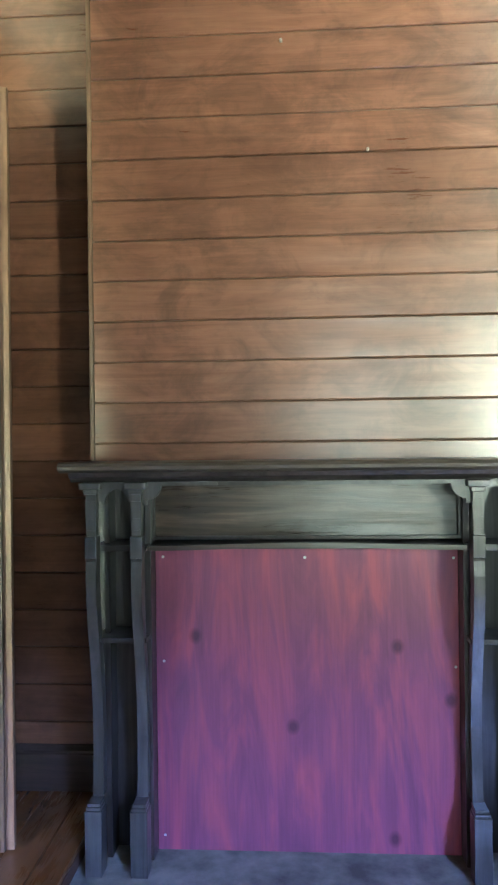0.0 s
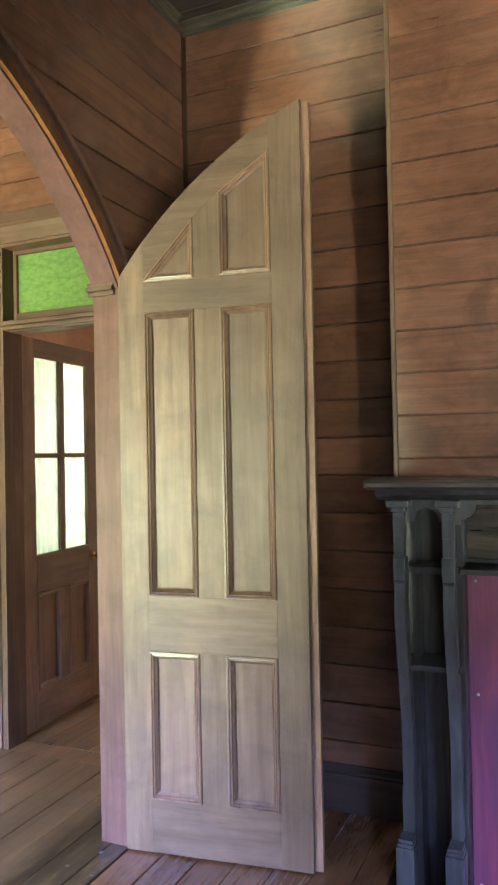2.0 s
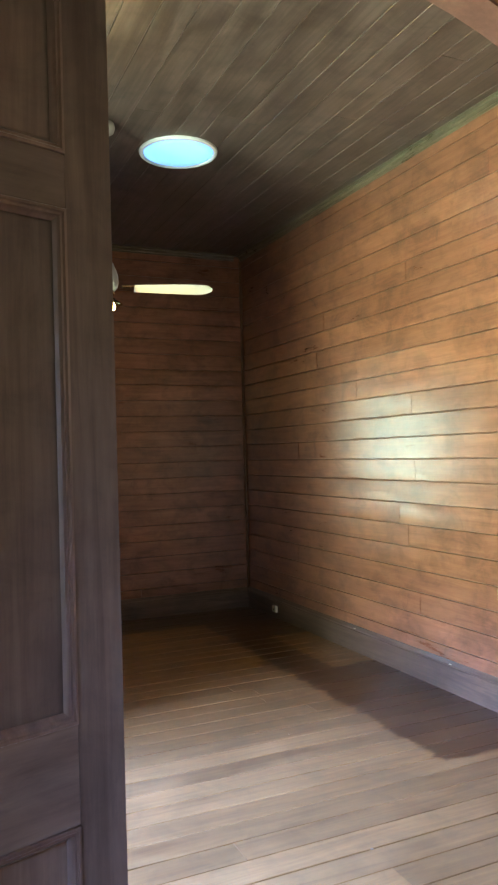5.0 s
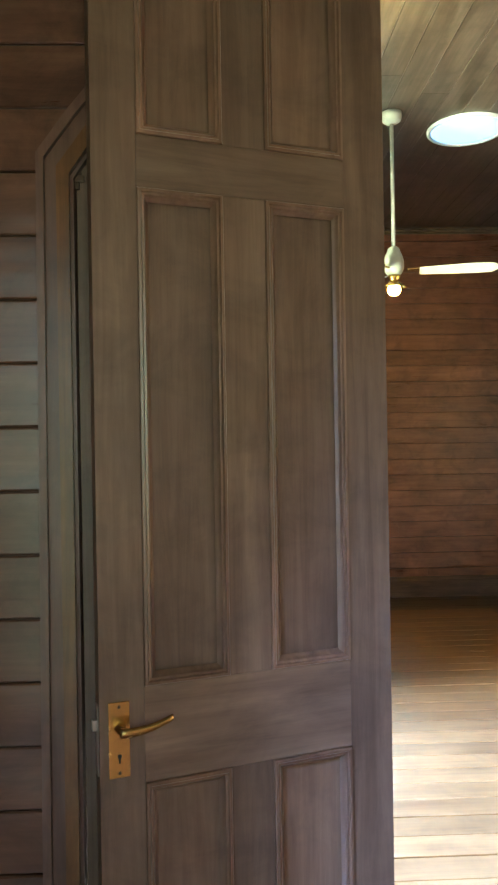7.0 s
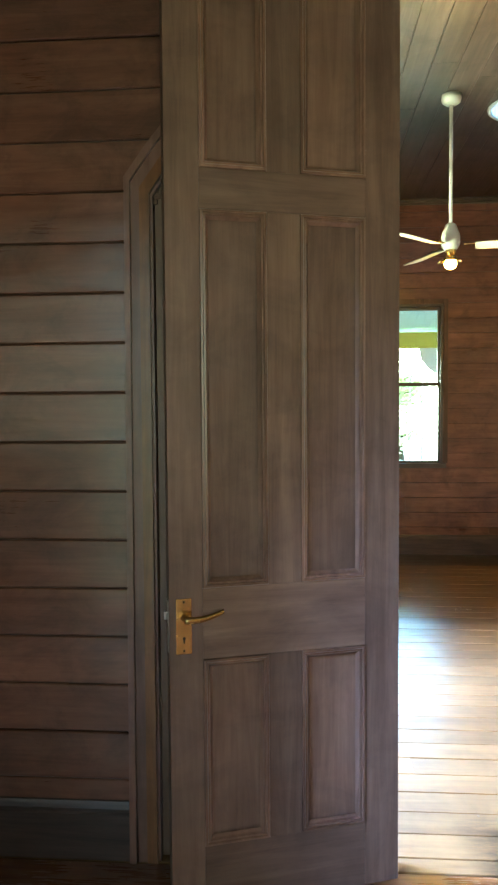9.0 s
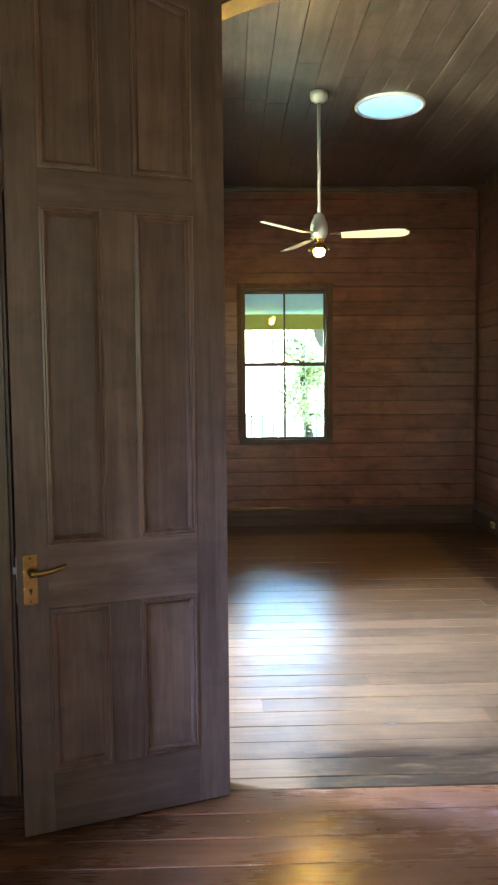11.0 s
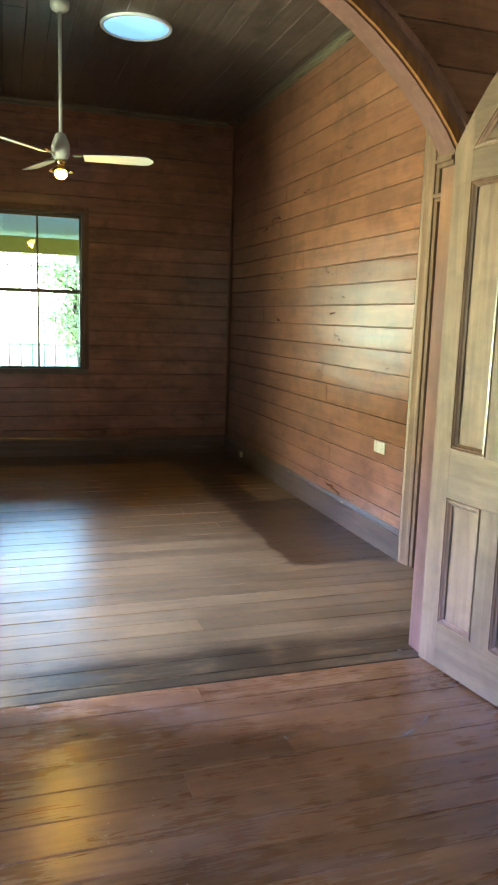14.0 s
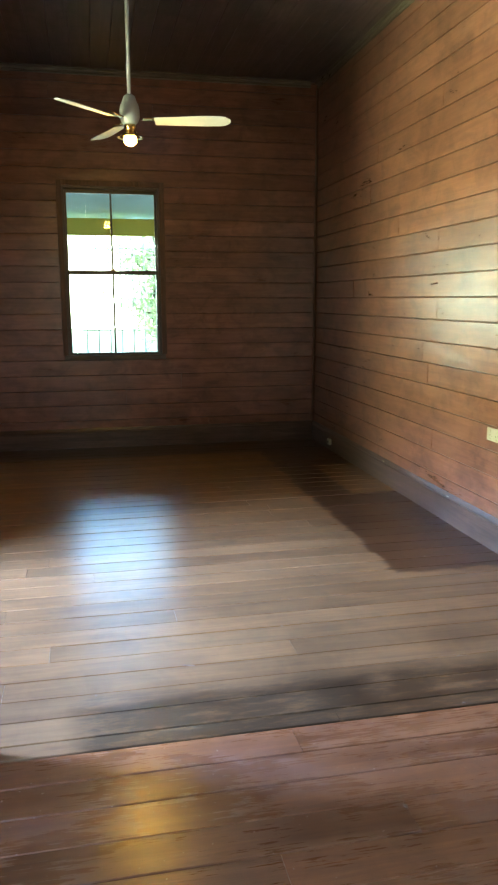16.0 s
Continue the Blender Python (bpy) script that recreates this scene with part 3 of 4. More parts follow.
def arch_band(name, g0, g1, x0, x1, material, legs=True, label="", n=28):
    """A band that follows the arch (and its legs) between two outlines."""
    bm = bmesh.new()

    def line(g):
        p = arch_points(g, n)
        h = ARCH_HALF + g
        p = [(min(max(y, ARCH_Y - h), ARCH_Y + h), z) for y, z in p]
        return ([(ARCH_Y + h, 0.0)] if legs else []) + p + ([(ARCH_Y - h, 0.0)] if legs else [])
    a, b = line(g0), line(g1)
    ring = [[bm.verts.new((x, y, z)) for y, z in pts_] for pts_, x in ((a, x0), (a, x1), (b, x1), (b, x0))]
    m = len(a)
    for i in range(m - 1):
        for j in range(4):
            p, q = ring[j], ring[(j + 1) % 4]
            bm.faces.new((p[i], p[i + 1], q[i + 1], q[i]))
    for i in (0, m - 1):
        bm.faces.new([ring[j][i] for j in range(4)])
    return part(name, bm, material, arch, label)


arch_band("lining", -0.028, -0.001, ARCH_B - 0.004, ARCH_A + 0.012, lining_wood, label="worn pinkish timber lining")
arch_band("inner_bead", -0.020, 0.012, ARCH_A + 0.0125, ARCH_A + 0.030, bead_wood, label="orange-brown bead, chipped paler in places")
arch_band("casing", 0.0125, 0.046, ARCH_A + 0.001, ARCH_A + 0.022, arch_wood)
arch_band("outer_bead", 0.0465, 0.068, ARCH_A + 0.001, ARCH_A + 0.036, arch_wood)
arch_band("back_casing", -0.010, 0.068, ARCH_B - 0.012, ARCH_B - 0.0045, arch_wood)
for s in (1, -1):
    bm = bmesh.new()
    yo = ARCH_Y + s * ARCH_HALF
    for d, z0, z1 in ((0.040, 2.072, 2.090), (0.052, 2.090, 2.106), (0.044, 2.106, 2.122)):
        box(bm, ARCH_B - 0.022, ARCH_A - 0.001, *sorted((yo - s * 0.0285, yo - s * d)), z0, z1, bevel=0.003)
    part("impost", bm, trim_y, arch)


# ---- doorway in the north wall ----
def casing_leg(bm, x0, x1, z0, z1, s):
    """An upright of moulded casing; s: the side to which its thick edge lies."""
    w = x1 - x0
    prof = [(0, 0), (w, 0), (w, 0.024), (w * 0.86, 0.030), (w * 0.74, 0.022), (w * 0.30, 0.018), (w * 0.2, 0.014), (0, 0.012)]
    prism(bm, [((x1 - a) if s < 0 else (x0 + a), NORTH - b) for a, b in prof], z0, z1, lambda a, b, c: (a, b, c))
    return bm


frame_1 = tagged(empty("door_frame"), "moulded brown timber door frame with a fanlight over it", "door frame", kind="structure")
part("casing_leg", casing_leg(bmesh.new(), -2.500, -2.395, 0, 2.545, -1), trim_z, frame_1)
part("casing_leg", casing_leg(bmesh.new(), -1.520, -1.415, 0, 2.545, 1), trim_z, frame_1)
bm = bmesh.new()
prof = [(0, 2.5455), (0.012, 2.5455), (0.016, 2.570), (0.020, 2.600), (0.030, 2.622), (0.026, 2.642), (0, 2.648)]
prism(bm, [(NORTH - a, b) for a, b in prof], -2.500, -1.415, lambda a, b, c: (c, a, b))
part("casing_head", bm, trim_x, frame_1)
for x0, x1 in ((-2.3945, -2.360), (-1.555, -1.5205)):
    part("jamb", boxed(x0, x1, NORTH - 0.004, NORTH + 0.135, 0, 2.53, bevel=0.003), trim_z, frame_1)
part("jamb_head", boxed(-2.3945, -1.5205, NORTH - 0.004, NORTH + 0.135, 2.5305, 2.5445), trim_x, frame_1)
bm = boxed(-2.3595, -1.5555, NORTH + 0.03, NORTH + 0.125, 2.105, 2.165, bevel=0.004)
box(bm, -2.372, -1.543, NORTH - 0.030, NORTH + 0.0295, 2.128, 2.150, bevel=0.006)
box(bm, -2.366, -1.549, NORTH - 0.016, NORTH + 0.0295, 2.108, 2.1275, bevel=0.006)
part("transom_bar", bm, trim_x, frame_1)
part("sill_board", boxed(-2.3595, -1.5555, NORTH + 0.001, NORTH + 0.130, -0.020, -0.001), floor_b, frame_1)

fan_light = tagged(empty("window_2"), "fanlight with one pane of rippled green glass", "window", kind="structure")
bm = bmesh.new()
for a in ((-2.3590, -2.338, 2.166, 2.5295), (-1.577, -1.556, 2.166, 2.5295)):
    box(bm, a[0], a[1], NORTH + 0.075, NORTH + 0.112, a[2], a[3], bevel=0.003)
part("stile", bm, trim_z, fan_light)
bm = bmesh.new()
for z0, z1 in ((2.166, 2.207), (2.508, 2.5295)):
    box(bm, -2.3375, -1.5775, NORTH + 0.076, NORTH + 0.111, z0, z1, bevel=0.003)
part("rail", bm, trim_x, fan_light)
part("pane", boxed(-2.3375, -1.5775, NORTH + 0.091, NORTH + 0.097, 2.2075, 2.5075), frost_green, fan_light, "rippled green glass pane")

# the part-glazed door, standing open into the hall; local u along its width, z up
MOULD = [(0.0, 0.0015), (0.002, 0.006), (0.008, 0.007), (0.011, 0.002), (0.016, 0.003), (0.020, -0.004), (0.027, -0.010)]


def panel_set(parent, polys, thick, faces=(1, -1), pane=None, moulds=True):
    """Recessed panels with mitred mouldings on both faces of a leaf of that thickness."""
    for poly in polys:
        bm = bmesh.new()
        d = 0.004 if pane else 0.010
        prism(bm, inset(poly, -0.002), -d / 2, d / 2, lambda a, b, c: (a, c, b))
        part("pane" if pane else "panel", bm, pane or panel_z, parent)
        if moulds:
            bm = bmesh.new()
            for f in faces:
                ring_moulding(bm, poly, MOULD, lambda a, b, h, f=f: (a, f * (thick / 2 + h), b))
            part("moulding", bm, mould, parent)


door_1 = tagged(empty("door_1", pose(-2.408, NORTH + 0.165, 0, 0, 0, 94.6)), "brown timber door with four frosted panes, standing open", "door", kind="structure")
TH, W1, H1 = 0.042, 0.740, 2.110
S1, C0, C1 = 0.108, 0.345, 0.392
for u0, u1 in ((0, S1), (W1 - S1, W1)):
    part("stile", boxed(u0, u1, -TH / 2, TH / 2, 0.008, H1, bevel=0.003), door_z, door_1)
for za, zb in ((0.008, 0.21), (0.73, 0.935), (H1 - 0.10, H1)):
    part("rail", boxed(S1 + 0.0005, W1 - S1 - 0.0005, -TH / 2, TH / 2, za, zb, bevel=0.003), door_x, door_1)
part("muntin", boxed(0.325, 0.415, -TH / 2, TH / 2, 0.2105, 0.7295, bevel=0.003), door_z, door_1)
part("glazing_bar", boxed(C0, C1, -TH / 2, TH / 2, 0.9355, H1 - 0.1005, bevel=0.006), door_z, door_1)
for u0, u1 in ((S1 + 0.0005, C0 - 0.0005), (C1 + 0.0005, W1 - S1 - 0.0005)):
    part("glazing_bar", boxed(u0, u1, -TH / 2, TH / 2, 1.462, 1.486, bevel=0.006), door_x, door_1)
    panel_set(door_1, [[(u0, 0.9355), (u1, 0.9355), (u1, 1.4615), (u0, 1.4615)], [(u0, 1.4865), (u1, 1.4865), (u1, H1 - 0.1005), (u0, H1 - 0.1005)]], TH, pane=frost_white, moulds=False)
panel_set(door_1, [[(u0, 0.2105), (u1, 0.2105), (u1, 0.7295), (u0, 0.7295)] for u0, u1 in ((S1 + 0.0005, 0.3245), (0.4155, W1 - S1 - 0.0005))], TH)

knob = lathe(bmesh.new(), [(0.024, -0.0212), (0.024, -0.0245), (0.009, -0.027), (0.009, -0.046), (0.020, -0.052), (0.027, -0.064), (0.024, -0.076), (0.010, -0.083)], (0.682, 0, 0.862), 18, "y")
part("door_knob", knob, brass, door_1, "small worn brass door knob", smooth=True)


# ---- arched folding doors ----
def leaf(name, m, outer_leaf, label, mirror=False, handle=False, astragal=False, group="arched door leaves"):
    """One leaf of the arched doors: u from its hinge side, its top cut to the arch. mirror turns it for the other jamb."""
    W, s0 = (0.708 if astragal else 0.690), (0.0 if outer_leaf else 0.690)
    th = 0.044
    ob = tagged(empty(name, m), label, "door", group, kind="structure")
    sg = -1 if mirror else 1

    def top(u):
        s = ARCH_HALF - 0.016 - s0 - u
        return ARCH_Z + math.sqrt((ARCH_R - 0.0133) ** 2 - s * s) + 0.006

    def under(u):
        s = ARCH_HALF - 0.016 - s0 - u
        return top(u) - 0.097 / math.cos(math.asin(s / (ARCH_R - 0.0133)))

    def piece(nm, poly, mat, t=th):
        b = bmesh.new()
        prism(b, poly, -t / 2, t / 2, lambda a, z, c: (sg * a, c, z))
        bmesh.ops.bevel(b, geom=[e for e in b.edges if len(e.link_faces) == 2 and e.calc_face_angle() > 0.9], offset=0.002, segments=1, affect="EDGES")
        return part(nm, b, mat, ob)

    a, b_, c_, d = 0.108, 0.306, 0.404, 0.596
    g = 0.0006

    def arc(u0, u1, n=6):
        return [(u1 + (u0 - u1) * i / n, top(u1 + (u0 - u1) * i / n)) for i in range(n + 1)]
    h0 = 0.006 if astragal else 0.0
    piece("stile", [(h0, 0.008), (a, 0.008), (a, under(a)), *arc(h0, a, 4)], door_z)
    piece("stile", [(d, 0.008), (W, 0.008), *arc(d, W, 4), (d, under(d))], door_z)
    piece("bottom_rail", [(a + g, 0.008), (d - g, 0.008), (d - g, 0.200), (a + g, 0.200)], door_x)
    piece("lock_rail", [(a + g, 0.742), (d - g, 0.742), (d - g, 0.942), (a + g, 0.942)], door_x)
    piece("cross_rail", [(a + g, 1.990), (d - g, 1.990), (d - g, 2.100), (a + g, 2.100)], door_x)
    for z0, z1 in ((0.2006, 0.7414), (0.9426, 1.9894)):
        piece("muntin", [(b_, z0), (c_, z0), (c_, z1), (b_, z1)], door_z)
    piece("muntin", [(b_, 2.1006), (c_, 2.1006), (c_, under(c_) - g), (b_, under(b_) - g)], door_z)
    piece("top_rail", [(a + g, under(a)), (b_, under(b_)), (c_, under(c_)), (d - g, under(d)), *arc(a + g, d - g, 8)], door_x)
    polys = []
    for u0, u1 in ((a, b_), (c_, d)):
        polys += [[(u0, 0.2006), (u1, 0.2006), (u1, 0.7414), (u0, 0.7414)], [(u0, 0.9426), (u1, 0.9426), (u1, 1.9894), (u0, 1.9894)],
                  [(u0, 2.1006), (u1, 2.1006), (u1, under(u1)), (u0, max(under(u0), 2.112))]]
    if mirror:
        polys = [[(-u, z) for u, z in reversed(p)] for p in polys]
    panel_set(ob, polys, th)
    if astragal:
        piece("astragal", [(W + 0.0005, 0.008), (W + 0.030, 0.008), (W + 0.030, top(W) - 0.004), (W + 0.0005, top(W) - 0.002)], mould, 0.030).location.y = 0.010
        part("scratch", boxed(0.405, 0.525, -th / 2 - 0.0009, -th / 2 - 0.0001, 0.866, 0.8695), pale_mark, ob, "pale scratch in the varnish")
        part("scratch", boxed(0.30, 0.372, -th / 2 - 0.0009, -th / 2 - 0.0001, 0.896, 0.899), pale_mark, ob)
    if handle:
        f = handle
        b = box(bmesh.new(), *sorted((sg * 0.628, sg * 0.672)), *sorted((f * (th / 2 + 0.0005), f * (th / 2 + 0.005))), 0.762, 0.918, bevel=0.0015)
        plate = part("handle_plate", b, brass, ob, "worn brass lever plate with a keyhole")
        b = bmesh.new()
        lathe(b, [(0.013, f * (th / 2 + 0.005)), (0.012, f * (th / 2 + 0.020)), (0.009, f * (th / 2 + 0.024)), (0.009, f * (th / 2 + 0.040))], (sg * 0.650, 0, 0.868), 14, "y")
        n = 8
        rows = []
        for i in range(n + 1):
            q = i / n
            u = 0.656 - 0.112 * q
            z = 0.866 + 0.018 * q - 0.008 * math.sin(q * 3.1)
            h, w = 0.011 - 0.004 * q, 0.007
            yc = f * (th / 2 + 0.041 - 0.004 * q)
            rows.append([b.verts.new((sg * u, yc + w * math.cos(k * math.pi / 4), z + h * math.sin(k * math.pi / 4))) for k in range(8)])
        for p, r in zip(rows, rows[1:]):
            for k in range(8):
                b.faces.new((p[k], p[(k + 1) % 8], r[(k + 1) % 8], r[k]))
        b.faces.new(rows[0])
        b.faces.new(rows[-1][::-1])
        part("lever", b, brass, plate, "", smooth=True)
        b = bmesh.new()
        lathe(b, [(0.0045, f * (th / 2 + 0.0045)), (0.0045, f * (th / 2 + 0.0058))], (sg * 0.650, 0, 0.806), 12, "y")
        box(b, *sorted((sg * 0.648, sg * 0.652)), *sorted((f * (th / 2 + 0.0045), f * (th / 2 + 0.0058))), 0.792, 0.806)
        part("keyhole", b, dark_hole, plate)
        for z in (0.772, 0.908):
            b = bmesh.new()
            lathe(b, [(0.0035, f * (th / 2 + 0.005)), (0.002, f * (th / 2 + 0.0065))], (sg * 0.650, 0, z), 10, "y")
            part("screw", b, dark_hole, plate)
        b = box(bmesh.new(), *sorted((sg * 0.6902, sg * 0.6925)), -0.010, 0.012, 0.765, 0.912)
        box(b, *sorted((sg * 0.692, sg * 0.702)), -0.006, 0.008, 0.858, 0.880, bevel=0.002)
        part("latch", b, steel, ob, "steel latch plate on the door edge")
    return ob


ang1 = math.degrees(math.atan2(0.092, 0.665))
leaf("door_2", pose(-1.284, 2.806, 0, 0, 0, ang1), True, "arched panelled timber door leaf, folded open beside the fireplace", astragal=True)
ang2 = math.degrees(math.atan2(-0.65, 0.22))
leaf("door_3", pose(-1.243 - 0.018, 0.822 - 0.006, 0, 0, 0, ang2), False, "tall panelled timber door leaf with a brass lever, folded open", handle=1)
leaf("door_4", pose(-1.335, 0.086, 0, 0, 0, 90), True, "arched panelled timber door leaf, standing shut in the arch")


# ---- sash window in the west wall ----
window_1 = tagged(empty("window_1"), "dark timber double-hung sash window with four clear panes", "window", kind="structure")
y0, y1, z0, z1 = WIN
part("jamb", boxed(WEST - 0.126, WEST + 0.004, y0 + 0.0005, y0 + 0.022, z0 + 0.022, z1 - 0.022), sash_paint, window_1)
part("jamb", boxed(WEST - 0.126, WEST + 0.004, y1 - 0.022, y1 - 0.0005, z0 + 0.022, z1 - 0.022), sash_paint, window_1)
part("head", boxed(WEST - 0.126, WEST + 0.004, y0 + 0.0005, y1 - 0.0005, z1 - 0.0215, z1 - 0.0005), sash_paint, window_1)
part("window_sill", boxed(WEST - 0.150, WEST + 0.030, y0 - 0.03, y1 + 0.03, z0 - 0.022, z0 + 0.0215, bevel=0.004), sash_paint, window_1)
for a0, a1, b0, b1 in ((y0 - 0.045, y0 - 0.0005, z0 + 0.022, z1 + 0.045), (y1 + 0.0005, y1 + 0.045, z0 + 0.022, z1 + 0.045), (y0, y1, z1 + 0.0005, z1 + 0.045)):
    part("architrave", boxed(WEST + 0.0005, WEST + 0.018, a0, a1, b0, b1, bevel=0.004), trim_z, window_1)
mid = 1.647
for nm, xs, zb, zt, bars in (("upper_sash", WEST - 0.085, mid - 0.018, z1 - 0.022, 0.018), ("lower_sash", WEST - 0.045, z0 + 0.022, mid + 0.018, 0.018)):
    sash = empty(nm)
    sash.parent = window_1
    a0, a1 = y0 + 0.0225, y1 - 0.0225
    for p, q in ((a0, a0 + 0.016), (a1 - 0.016, a1)):
        part("stile", boxed(xs - 0.017, xs + 0.017, p, q, zb, zt, bevel=0.002), sash_paint, sash)
    part("rail", boxed(xs - 0.017, xs + 0.017, a0 + 0.0162, a1 - 0.0162, zb, zb + 0.022, bevel=0.002), sash_paint, sash)
    part("rail", boxed(xs - 0.017, xs + 0.017, a0 + 0.0162, a1 - 0.0162, zt - 0.030, zt, bevel=0.002), sash_paint, sash)
    m_ = (a0 + a1) / 2
    part("glazing_bar", boxed(xs - 0.012, xs + 0.012, m_ - 0.009, m_ + 0.009, zb + 0.0222, zt - 0.0302, bevel=0.002), sash_paint, sash)
    for p, q in ((a0 + 0.0162, m_ - 0.0092), (m_ + 0.0092, a1 - 0.0162)):
        pane = part("pane", boxed(xs - 0.002, xs + 0.002, p, q, zb + 0.0222, zt - 0.0302), glass, sash)
        pane.visible_shadow = False
bm = boxed(WEST - 0.028, WEST - 0.012, 1.395, 1.450, mid + 0.018, mid + 0.030, bevel=0.003)
part("sash_lock", bm, brass, window_1)


# ---- fireplace ----
hearth = structure("hearth", boxed(-0.335, 1.295, 2.715, 3.140, -0.0915, -0.066, bevel=0.004), concrete, "rough grey concrete hearth slab set in the floor", "hearth")
MX = 0.480
mantel = tagged(empty("mantelpiece", pose(MX, 0, 0)), "dark stained timber mantelpiece with curved legs and small shelves", "mantelpiece")
HW = 0.850
prof = [(3.140, 1.330), (2.880, 1.330), (2.868, 1.336), (2.858, 1.340), (2.856, 1.352), (2.862, 1.362), (2.872, 1.366), (3.140, 1.366)]
part("shelf", prism(bmesh.new(), prof, -HW, HW, lambda a, b, c: (c, a, b)), mantel_top, mantel, "greenish grey worn shelf edge")
prof = [(3.138, 1.296), (2.915, 1.296), (2.905, 1.306), (2.890, 1.314), (2.882, 1.3295), (3.138, 1.3295)]
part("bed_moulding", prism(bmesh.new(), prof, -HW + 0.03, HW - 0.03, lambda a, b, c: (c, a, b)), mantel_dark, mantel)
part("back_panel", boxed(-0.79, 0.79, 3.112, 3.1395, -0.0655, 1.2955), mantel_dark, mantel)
part("frieze_panel", boxed(-0.545, 0.545, 3.040, 3.060, 1.085, 1.2955, bevel=0.003), frieze_wood, mantel, "glossy brown frieze board with streaky grain")
bm = bmesh.new()
prism(bm, [(-0.56, 1.080), (0.56, 1.080), (0.56, 1.2955), (0.545, 1.2955), (0.545, 1.092), (-0.545, 1.092), (-0.545, 1.2955), (-0.56, 1.2955)], 3.020, 3.0395, lambda a, b, c: (a, c, b))
part("frieze_frame", bm, mantel_dark, mantel)
for s in (1, -1):
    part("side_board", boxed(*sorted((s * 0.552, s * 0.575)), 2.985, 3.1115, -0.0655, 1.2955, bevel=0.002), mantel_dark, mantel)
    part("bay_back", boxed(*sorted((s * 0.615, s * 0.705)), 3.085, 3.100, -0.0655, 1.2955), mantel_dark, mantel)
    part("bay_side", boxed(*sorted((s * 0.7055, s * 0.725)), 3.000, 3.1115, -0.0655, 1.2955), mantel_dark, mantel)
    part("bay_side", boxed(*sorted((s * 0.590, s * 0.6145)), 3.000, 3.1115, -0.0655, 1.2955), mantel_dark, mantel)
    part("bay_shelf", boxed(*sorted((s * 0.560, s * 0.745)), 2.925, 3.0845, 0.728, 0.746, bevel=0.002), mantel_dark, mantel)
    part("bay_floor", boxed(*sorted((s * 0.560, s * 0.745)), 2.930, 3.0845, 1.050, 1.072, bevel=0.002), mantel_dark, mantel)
    # arched bracket between the two posts
    n, poly = 10, [(s * 0.604, 1.2955), (s * 0.604, 1.225)]
    poly += [(s * (0.612 + 0.086 * i / n), 1.228 + 0.044 * math.sin(math.pi * i / n) ** 0.6 if 0 < i < n else 1.225) for i in range(n + 1)]
    poly += [(s * 0.722, 1.225), (s * 0.722, 1.2955)]
    part("bracket", prism(bmesh.new(), poly, 2.905, 2.922, lambda a, b, c: (a, c, b)), post_wood, mantel)
    for xc in (0.583, 0.742):
        b = bmesh.new()
        hw = 0.0185
        # front and back outline of the curved leg, side on
        front = [(0.182, 2.942), (0.22, 2.946), (0.30, 2.952), (0.42, 2.955), (0.55, 2.945), (0.68, 2.922), (0.80, 2.895), (0.90, 2.880), (0.97, 2.878), (1.02, 2.884), (1.032, 2.892)]
        back = [(z, y + (0.045 if z < 0.9 else 0.050)) for z, y in front]
        prism(b, front + back[::-1], s * xc - hw, s * xc + hw, lambda z, y, x: (x, y, z))
        leg = part("leg", b, post_wood, mantel)
        b = box(bmesh.new(), s * xc - 0.030, s * xc + 0.030, 2.870, 2.940, -0.0655, 0.160, bevel=0.003)
        box(b, s * xc - 0.026, s * xc + 0.026, 2.876, 2.936, 0.1605, 0.171, bevel=0.002)
        box(b, s * xc - 0.023, s * xc + 0.023, 2.882, 2.948, 0.1715, 0.182, bevel=0.002)
        part("foot", b, post_wood, mantel)
        part("post_block", boxed(s * xc - 0.021, s * xc + 0.021, 2.876, 2.928, 1.0325, 1.108, bevel=0.003), post_wood, mantel)
        b = bmesh.new()
        pr = [(0.016, 1.1085), (0.0165, 1.13), (0.0185, 1.17), (0.0185, 1.23), (0.0165, 1.255)]
        for (r, za), (r2, zb) in zip(pr, pr[1:]):
            box(b, s * xc - (r + r2) / 2, s * xc + (r + r2) / 2, 2.886, 2.886 + 1.9 * (r + r2) / 2, za, zb - 0.0003)
        part("post", b, post_wood, mantel)
        b = box(bmesh.new(), s * xc - 0.024, s * xc + 0.024, 2.880, 2.930, 1.2555, 1.272, bevel=0.003)
        box(b, s * xc - 0.038, s * xc + 0.038, 2.866, 2.930, 1.2725, 1.2955, bevel=0.005)
        part("capital", b, post_wood, mantel)
    # corner brackets of the wide middle bay
    n = 8
    poly = [(s * 0.562, 1.2955), (s * 0.562, 1.215), (s * 0.548, 1.215)] + [(s * (0.548 - 0.050 * math.sin(q)), 1.232 + 0.050 * (1 - math.cos(q))) for q in (math.pi / 2 * i / n for i in range(n + 1))] + [(s * 0.300, 1.282), (s * 0.300, 1.2955)]
    part("bracket", prism(bmesh.new(), poly, 2.905, 2.922, lambda a, b, c: (a, c, b)), post_wood, mantel)
part("lintel", boxed(-0.2995, 0.2995, 2.905, 2.922, 1.282, 1.2955), mantel_dark, mantel)
n = 16
poly = [(-0.548 + 1.096 * i / n, 1.0725 + 0.010 * math.cos(math.pi * (i / n - 0.5)) ** 2) for i in range(n + 1)]
poly = [(a, b - 0.016) for a, b in poly] + poly[::-1]
part("front_rail", prism(bmesh.new(), poly, 2.900, 2.930, lambda a, b, c: (a, c, b)), mantel_top, mantel, "thin worn rail under the frieze")
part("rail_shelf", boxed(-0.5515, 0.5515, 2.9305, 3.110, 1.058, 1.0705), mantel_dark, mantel)

